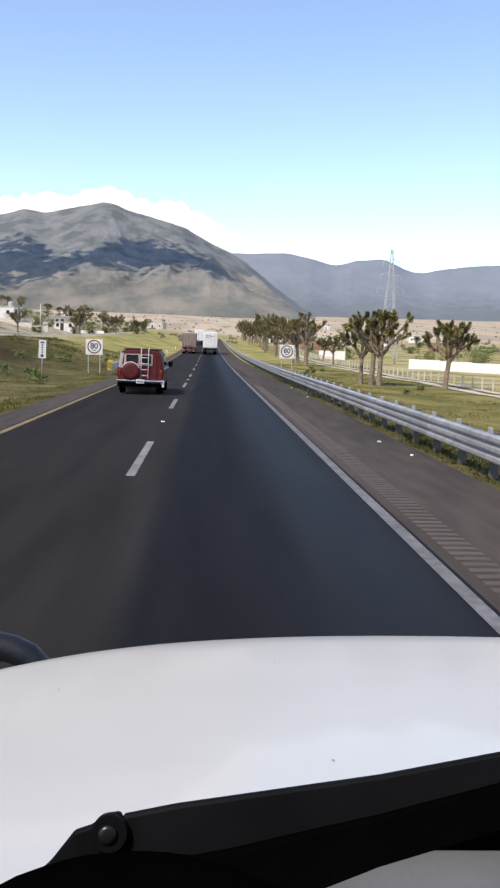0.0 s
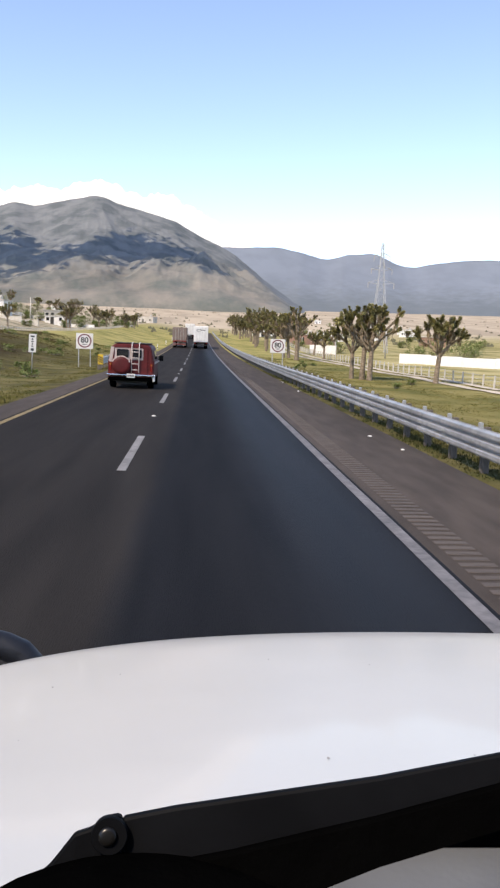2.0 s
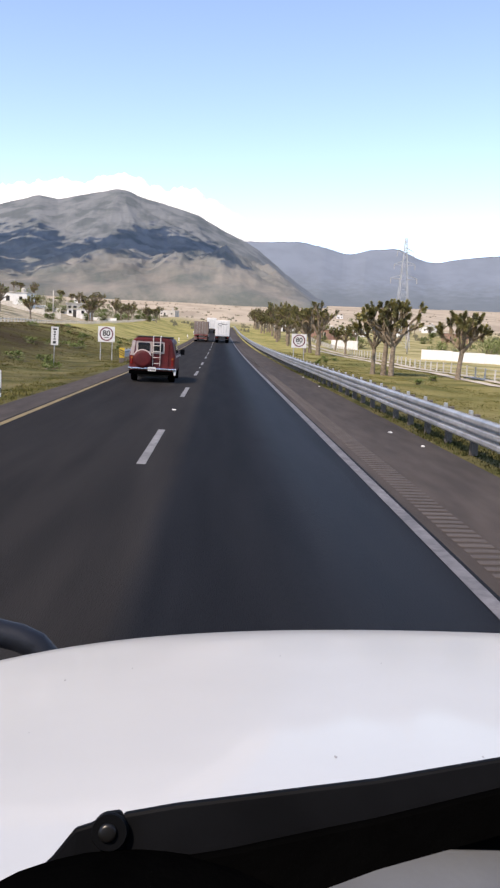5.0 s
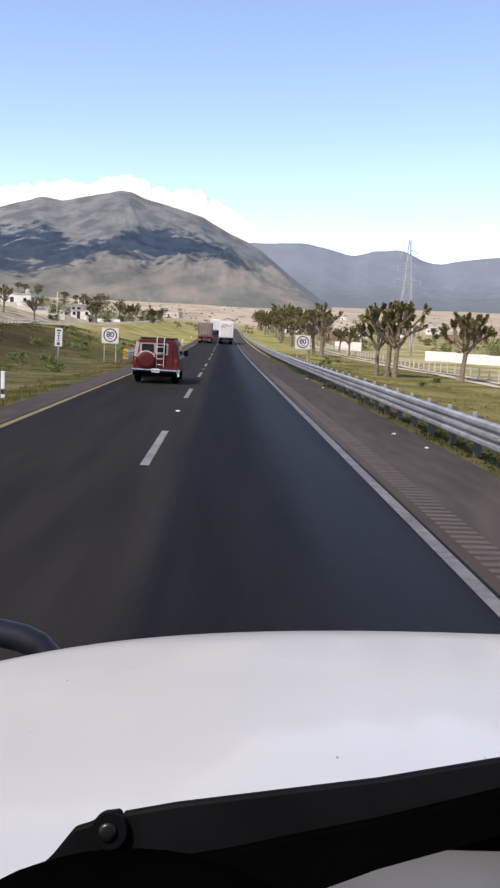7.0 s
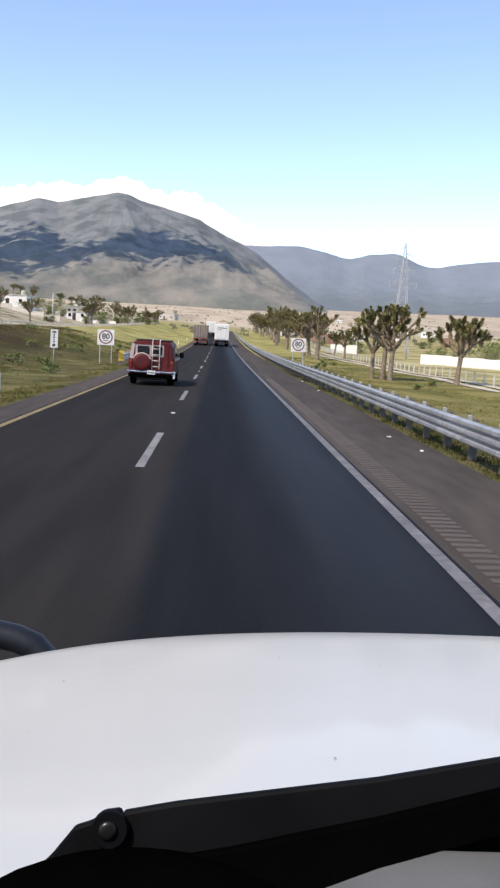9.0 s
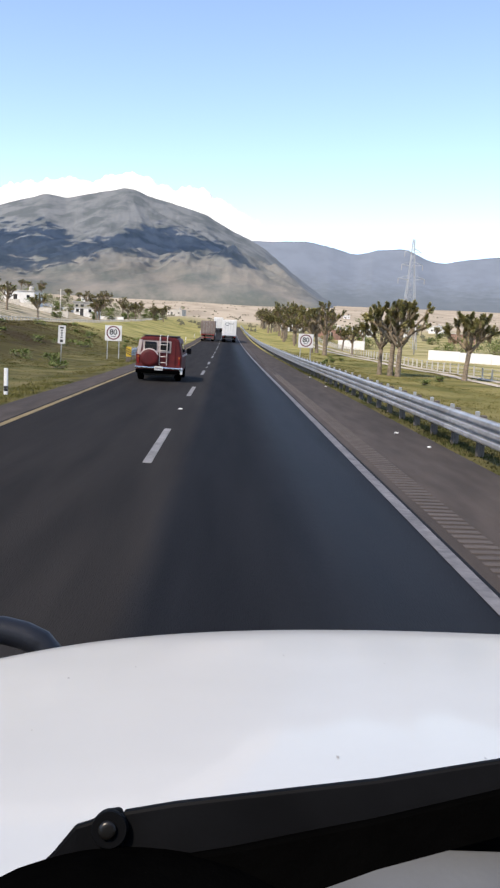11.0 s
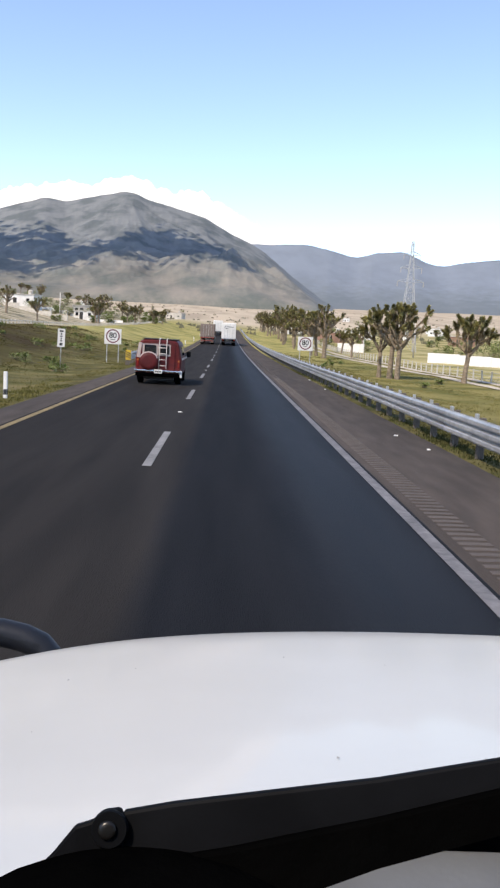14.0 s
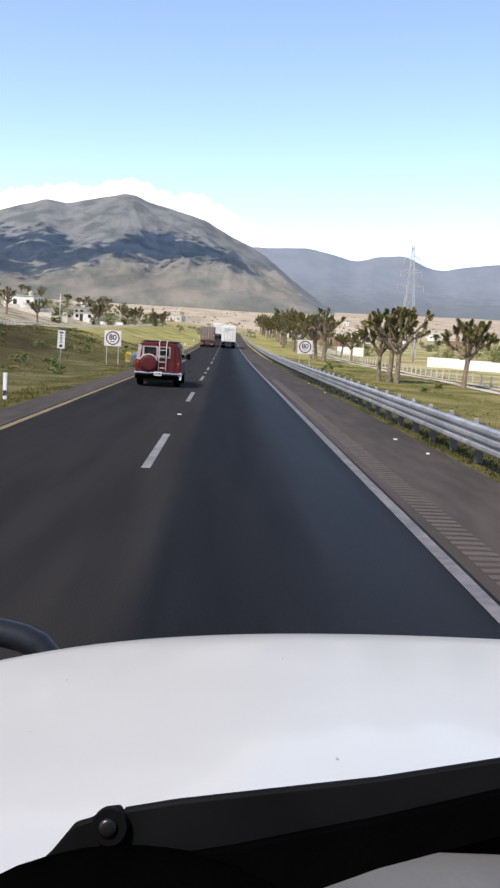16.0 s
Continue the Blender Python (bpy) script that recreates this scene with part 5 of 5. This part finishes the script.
# ---- fences, walls and houses ----
def post_fence(points, step, height, wires, label, thick=0.12, material=CONCRETE, rail=False):
    """Posts along a line on the land, with wires or a rail between them."""
    x0, y0 = points[0]
    e = empty("fence", pose(x0, y0, 0), label, "fence", "fences")
    bm = bmesh.new()
    box(bm, thick, thick, height + 0.4, (0, 0, height / 2 - 0.2), 0.015, segments=1)
    post = None
    tops = []
    for (ax, ay), (bx, by) in zip(points, points[1:]):
        n = max(1, int(math.hypot(bx - ax, by - ay) / step))
        for i in range(n):
            x, y = ax + (bx - ax) * i / n, ay + (by - ay) * i / n
            z = land(x, y)
            m = pose(x - x0, y - y0, z, random.uniform(-2, 2), random.uniform(-3, 3), random.uniform(0, 20))
            if post is None:
                post = part("post", bm, material, e)
                post.matrix_basis = m
            else:
                shared("post", post, e, m)
            tops.append(Vector((x - x0, y - y0, z)))
    for k in range(wires):
        wire = bmesh.new()
        tube(wire, [p + Vector((0, 0, height * (k + 1) / (wires + 0.3))) for p in tops], 0.012 if not rail else 0.05, 4)
        part("rail" if rail else "wire", wire, material if rail else STEEL, e)
    return e


post_fence([(22.0, 40), (20.6, 80), (20.6, 150), (24, 230)], 2.2, 0.95, 3, "wire fence on short pale concrete posts", 0.11)
post_fence([(-25.5, 45), (-25.0, 120), (-24.0, 200), (-22.5, 300)], 1.6, 0.5, 1, "low pale post and rail barrier along the bank", 0.16, CONCRETE, True)

# dirt track: two pale ruts
for off in (0.0, 1.9):
    v, f = [], []
    ys = spread([(30, 2.5), (210, 1)])
    for y in ys:
        x = 17.6 + off + 1.6 * math.sin(y * 0.03) + 0.012 * (y - 60)
        w = 0.5 + 0.14 * noise.noise((y * 0.3, off, 4))
        for s in (-1, 1):
            v.append((x + s * w, y, max(land(x + s * w, y), land(x, y)) + 0.05))
    f = [(2 * i, 2 * i + 1, 2 * i + 3, 2 * i + 2) for i in range(len(ys) - 1)]
    tagged(raw("dirt_track", v, f, DIRT), "pale bare wheel rut of a farm track", "dirt track", kind="structure")


def wall_run(x0, y0, x1, y1, height, material, label):
    e = empty("boundary_wall", pose(x0, y0, 0), label, "wall", "boundary walls")
    n = max(1, int(math.hypot(x1 - x0, y1 - y0) / 4))
    turn = math.atan2(y1 - y0, x1 - x0)
    length = math.hypot(x1 - x0, y1 - y0) / n
    for i in range(n):
        k = (i + 0.5) / n
        x, y = x0 + (x1 - x0) * k, y0 + (y1 - y0) * k
        z = land(x, y)
        bm = bmesh.new()
        box(bm, length - 0.02, 0.22, height + 0.8 + 0.08 * (i % 3 == 1), (0, 0, height / 2 - 0.4), 0.02, segments=1)
        p = part("wall_panel", bm, material, e)
        p.matrix_basis = Matrix.Translation((x - x0, y - y0, z)) @ Matrix.Rotation(turn, 4, "Z")
    return e


wall_run(29.0, 122, 52, 107, 1.35, WHITE_PAINT, "long whitewashed field wall")
wall_run(22.5, 172, 27, 167, 1.7, WHITE_PAINT, "whitewashed field wall behind the yuccas")
wall_run(-64, 207, -36, 197, 1.0, CONCRETE, "low pale rubble wall on the slope")
wall_run(-54, 238, -27, 226, 0.8, WHITE_PAINT, "low whitewashed yard wall beside the houses")


def house(x, y, w, d, h, material, turn, label):
    z = land(x, y)
    e = empty("house", pose(x, y, z, 0, 0, turn), label, "house", "houses in the distance")
    bm = bmesh.new()
    box(bm, w, d, h + 1.0, (0, 0, h / 2 - 0.5), 0.03, segments=1)
    part("wall", bm, material, e)
    bm = bmesh.new()
    box(bm, w + 0.4, d + 0.4, 0.22, (0, 0, h + 0.11), 0.03, segments=1)
    roof = part("roof", bm, CONCRETE, e)
    bm = bmesh.new()
    lathe(bm, [(0.55, 0), (0.6, 0.1), (0.6, 0.9), (0.3, 1.15)], (0, 0, 1), (w * 0.25, 0, h + 0.2), 14)
    part("water_tank", bm, BLACK_PLASTIC if (int(x) % 2) else CONCRETE, roof)
    bm = bmesh.new()
    box(bm, 0.95, 0.08, 2.0, (-w * 0.12, -d / 2 - 0.02, 1.0), 0.01, segments=1)
    part("door", bm, DARK_METAL, e)
    for k in (-0.34, 0.3):
        bm = bmesh.new()
        box(bm, 0.8, 0.06, 0.8, (w * k, -d / 2 - 0.01, 1.5), 0.01, segments=1)
        win = part("window", bm, GLASS_DARK, e)
        bm = bmesh.new()
        box(bm, 1.0, 0.16, 0.08, (w * k, -d / 2 - 0.05, 1.06), 0.01, segments=1)
        part("sill", bm, CONCRETE, win)
    return e


WH = "small flat-roofed whitewashed house"
house(-58, 186, 8, 6, 2.8, WHITE_PAINT, -12, WH)
house(-37, 230, 5.5, 4.5, 2.2, WHITE_PAINT, -14, WH)
house(-52, 222, 8, 6, 2.8, WHITE_PAINT, -8, WH)
house(-43, 262, 7, 5, 2.6, CONCRETE, 10, "small pale concrete house with a flat roof")
house(66, 330, 9, 6, 2.8, WHITE_PAINT, -10, WH)
house(30, 245, 7, 5, 2.7, BRICK, 6, "small pink-rendered house with a flat roof")
house(104, 420, 10, 7, 3.0, WHITE_PAINT, -18, WH)
house(72, 262, 8, 6, 2.8, BRICK, -14, "small pink-rendered house with a flat roof")
house(46, 300, 9, 6, 2.8, WHITE_PAINT, 0, WH)
house(25, 330, 8, 6, 2.8, WHITE_PAINT, 4, WH)


rnd = random.Random(67)
for k in range(11):
    y = rnd.uniform(480, 900)
    x = (0.06 + 0.026 * k) * y if k < 8 else (-0.06 - 0.05 * (k - 8)) * y
    house(x, y, rnd.uniform(6, 11), rnd.uniform(5, 7), rnd.uniform(2.6, 3.4), rnd.choice((WHITE_PAINT, CONCRETE, WHITE_PAINT)), rnd.uniform(-24, -6), "far small pale flat-roofed house on the plain")


def shrub(x, y, r, h, n, seed, leaf=1.0):
    """A low bush: stems and many small leaves in uneven clumps."""
    rnd = random.Random(seed)
    e = empty("bush", pose(x, y, land(x, y) - 0.05), "rounded green roadside bush with small leaves", "bush", "bushes in the fields")
    bm = bmesh.new()
    lumps = []
    for k in range(9):
        a, q = rnd.uniform(0, math.tau), rnd.uniform(0.1, 0.75) * r
        c = Vector((q * math.cos(a), q * math.sin(a), h * rnd.uniform(0.35, 0.8)))
        lumps.append((c, r * rnd.uniform(0.28, 0.5)))
        tube(bm, [(0, 0, -0.1), c * 0.5, c], [0.06, 0.04, 0.015], 5)
    part("stem", bm, BARK, e)
    v, f = [], []
    for _ in range(n):
        c, q = rnd.choice(lumps)
        d = Vector((rnd.gauss(0, 1), rnd.gauss(0, 1), rnd.gauss(0, 0.8))).normalized()
        p = c + d * q * rnd.uniform(0.55, 1.05)
        blade(v, f, p, d + Vector((0, 0, 0.3)), rnd.uniform(0.14, 0.3) * leaf, rnd.uniform(0.09, 0.18) * leaf, 0.2)
    raw("leaves", v, f, BUSH, e)
    return e


BUSHES = [(33, 128, 2.6, 2.9), (37, 130, 3.6, 3.9), (41.5, 131, 3.2, 3.6), (44, 140, 3.6, 3.4), (29.5, 178, 2.4, 2.2), (52, 160, 3.5, 3.2), (24, 205, 2.2, 2.0), (62, 190, 4, 3.6), (-46, 205, 2.6, 2.4), (-56, 200, 3.0, 2.8), (-40, 240, 2.4, 2.2), (-66, 196, 3.4, 3.0), (-29, 250, 1.9, 1.6), (-21.5, 262, 1.8, 1.8), (-36, 184, 1.4, 1.2), (-31, 226, 2.0, 1.6), (-28.5, 244, 1.7, 1.4), (-35, 250, 2.8, 2.4), (-42, 232, 2.2, 2.0), (-27, 280, 1.8, 1.5), (-33, 310, 3.0, 2.4), (-24, 322, 2.2, 1.8), (-52, 250, 3.2, 2.8), (-50, 190, 2.2, 2.0), (-44, 222, 2.6, 2.2), (-33, 214, 1.8, 1.5), (-60, 214, 3.0, 2.6), (-30, 272, 2.2, 1.8), (-38, 290, 2.6, 2.2), (-48, 284, 3.0, 2.6), (-26, 300, 2.0, 1.8), (-70, 240, 3.6, 3.2)]
for i, (x, y, r, h) in enumerate(BUSHES):
    shrub(x, y, r, h, 900, 200 + i)
rnd = random.Random(58)
for i in range(26):
    y = rnd.uniform(225, 430)
    x = -24 - rnd.uniform(0, 0.2) * y if i % 2 else 26 + rnd.uniform(0, 0.24) * y
    r = rnd.uniform(1.4, 3.6)
    shrub(x, y, r, r * rnd.uniform(0.7, 0.95), 420, 600 + i, 1.6)
rnd = random.Random(83)
for i in range(22):
    y = rnd.uniform(440, 950)
    x = rnd.uniform(0.04, 0.30) * y if i % 3 else -rnd.uniform(0.03, 0.2) * y
    r = rnd.uniform(2.0, 4.5)
    shrub(x, y, r, r * rnd.uniform(0.6, 0.9), 300, 700 + i, 2.4)
rnd = random.Random(31)
for i in range(44):
    x, y = rnd.uniform(-23, -8.5), rnd.uniform(26, 125)
    shrub(x, y, rnd.uniform(0.35, 1.1), rnd.uniform(0.15, 0.42), 260, 400 + i, 0.6)
for i in range(8):
    x, y = rnd.uniform(8.5, 17), rnd.uniform(40, 110)
    shrub(x, y, rnd.uniform(0.3, 0.6), rnd.uniform(0.25, 0.4), 220, 480 + i, 0.6)


def pylon(x, y, height):
    e = empty("power_pylon", pose(x, y, land(x, y)), "tall grey steel lattice power pylon with crossarms", "power pylon")
    wid = lambda z: 1.7 * (1 - z / height) ** 1.2 + 0.2
    levels = [0, 4, 7.5, 10.5, 13, 15.2, 17.2, 19, 20.8, 22.4, height]
    for sx in (-1, 1):
        for sy in (-1, 1):
            bm = bmesh.new()
            tube(bm, [(sx * wid(z), sy * wid(z), z - 0.2 * (z == 0)) for z in levels], 0.06, 5)
            part("leg", bm, PALE_STEEL, e)
    for a, b in zip(levels, levels[1:]):
        bm = bmesh.new()
        wa, wb = wid(a), wid(b)
        for s in (-1, 1):
            for p, q in (((-wa, s * wa, a), (wb, s * wb, b)), ((wa, s * wa, a), (-wb, s * wb, b)), ((s * wa, -wa, a), (s * wb, wb, b)), ((s * wa, wa, a), (s * wb, -wb, b)), ((-wb, s * wb, b), (wb, s * wb, b)), ((s * wb, -wb, b), (s * wb, wb, b))):
                tube(bm, [p, q], 0.03, 4)
        part("lattice_panel", bm, PALE_STEEL, e)
    for z, s in ((15.2, 2.9), (18.2, 2.3), (21, 1.8)):
        for side in (-1, 1):
            bm = bmesh.new()
            for sy in (-1, 1):
                tube(bm, [(side * wid(z), sy * wid(z), z), (side * s, 0, z + 0.25)], 0.05, 4)
                tube(bm, [(side * wid(z), sy * wid(z), z + 0.9), (side * s, 0, z + 0.25)], 0.05, 4)
            arm = part("crossarm", bm, PALE_STEEL, e)
            bm = bmesh.new()
            tube(bm, [(side * s, 0, z + 0.2), (side * s, 0, z - 0.9)], 0.06, 6)
            part("insulator", bm, CONCRETE, arm)
    return e


pylon(40.0, 190, 24)


def pole(x, y, h):
    e = empty("utility_pole", pose(x, y, land(x, y)), "pale concrete utility pole with a crossarm", "utility pole", "utility poles")
    bm = bmesh.new()
    tube(bm, [(0, 0, -0.3), (0, 0, h)], [0.16, 0.10], 8)
    part("shaft", bm, CONCRETE, e, smooth=True)
    bm = bmesh.new()
    box(bm, 1.4, 0.1, 0.1, (0, 0, h - 0.4), 0.01, segments=1)
    part("crossarm", bm, SHADED_POST_AND_WOOD, e)
    return e


for x, y, h in ((27.0, 168, 6.0), (33, 150, 6.0), (29, 240, 6.5), (-38, 198, 6.0)):
    pole(x, y, h)


# ---- grass and litter ----
def grass(name, count, region, tall, seed, label, material=GRASS):
    """Loose blades in clumps over a stretch of ground."""
    rg = np.random.RandomState(seed)
    x0, x1, y0, y1 = region
    v, f = [], []
    made = 0
    while made < count:
        x = rg.uniform(x0, x1)
        y = y0 + (y1 - y0) * rg.uniform() ** 1.7
        patch = noise.noise((x * 0.25, y * 0.12, seed)) + 0.6 * noise.noise((x * 0.9, y * 0.5, seed + 2))
        if patch < rg.uniform(-0.7, 0.45):
            continue
        z = land(x, y) - 0.02
        h = tall * rg.uniform(0.45, 1.3) * (1 + 0.6 * patch)
        wide = 0.010 + 0.0006 * y
        for _ in range(6):
            a = rg.uniform(0, math.tau)
            bx, by = x + rg.normal() * 0.10, y + rg.normal() * 0.10
            hh = h * rg.uniform(0.6, 1.2)
            dx, dy = math.cos(a) * hh * 0.45, math.sin(a) * hh * 0.45
            px, py = -math.sin(a) * wide, math.cos(a) * wide
            i = len(v)
            v += [(bx - px, by - py, z), (bx + px, by + py, z), (bx + dx, by + dy, z + hh)]
            f.append((i, i + 1, i + 2))
        made += 1
    return tagged(raw(name, v, f, material), label, "grass", kind="stuff")


grass("grass", 24000, (-26, -6.1, 12, 130), 0.045, 5, "tufts of green and straw-coloured grass on the bank")
grass("grass", 2600, (-7.2, -5.8, 12, 110), 0.06, 9, "thin grass along the edge of the shoulder")
grass("grass", 16000, (5.6, 24, 8, 130), 0.045, 6, "tufts of green and straw-coloured grass in the verge")
grass("grass", 2600, (5.0, 6.0, 6, 90), 0.06, 7, "weeds under the guard rail, coloured darker for its shade", SHADED_WEEDS)
rnd = random.Random(5)
for k in range(5):
    x, y = rnd.uniform(4.0, 5.3), rnd.uniform(9, 60)
    bm = bmesh.new()
    bmesh.ops.create_icosphere(bm, subdivisions=1, radius=0.045)
    for q in bm.verts:
        q.co *= 1 + rnd.uniform(-0.3, 0.4)
        q.co.z *= 0.5
    st = part("litter_scrap", bm, WHITE_PAINT)
    st.matrix_basis = pose(x, y, rise(y) + 0.015 if x < SHOULDER_R else land(x, y) + 0.02)
    tagged(st, "crumpled white scrap lying on the shoulder", "litter", "scraps on the shoulder")


# scattered scrub on the far plain
rg = np.random.RandomState(12)
v, f = [], []
for _ in range(620):
    y = 280 + 1700 * rg.uniform() ** 1.6
    x = rg.uniform(-0.34, 0.36) * y
    if abs(x + 1) < 7 and y < 345:
        continue
    z = land(x, y)
    s = rg.uniform(0.5, 1.8)
    for _ in range(7):
        a, q = rg.uniform(0, math.tau), rg.uniform(0, s)
        bx, by = x + q * math.cos(a), y + q * math.sin(a)
        h = s * rg.uniform(0.5, 1.0)
        i = len(v)
        v += [(bx - 0.35 * s, by, z - 0.2), (bx + 0.35 * s, by + 0.1, z - 0.2), (bx + rg.uniform(-0.3, 0.3) * s, by, z + h)]
        f.append((i, i + 1, i + 2))
tagged(raw("scrub", v, f, SCRUB), "scattered low scrub on the far plain", "scrub", kind="stuff")
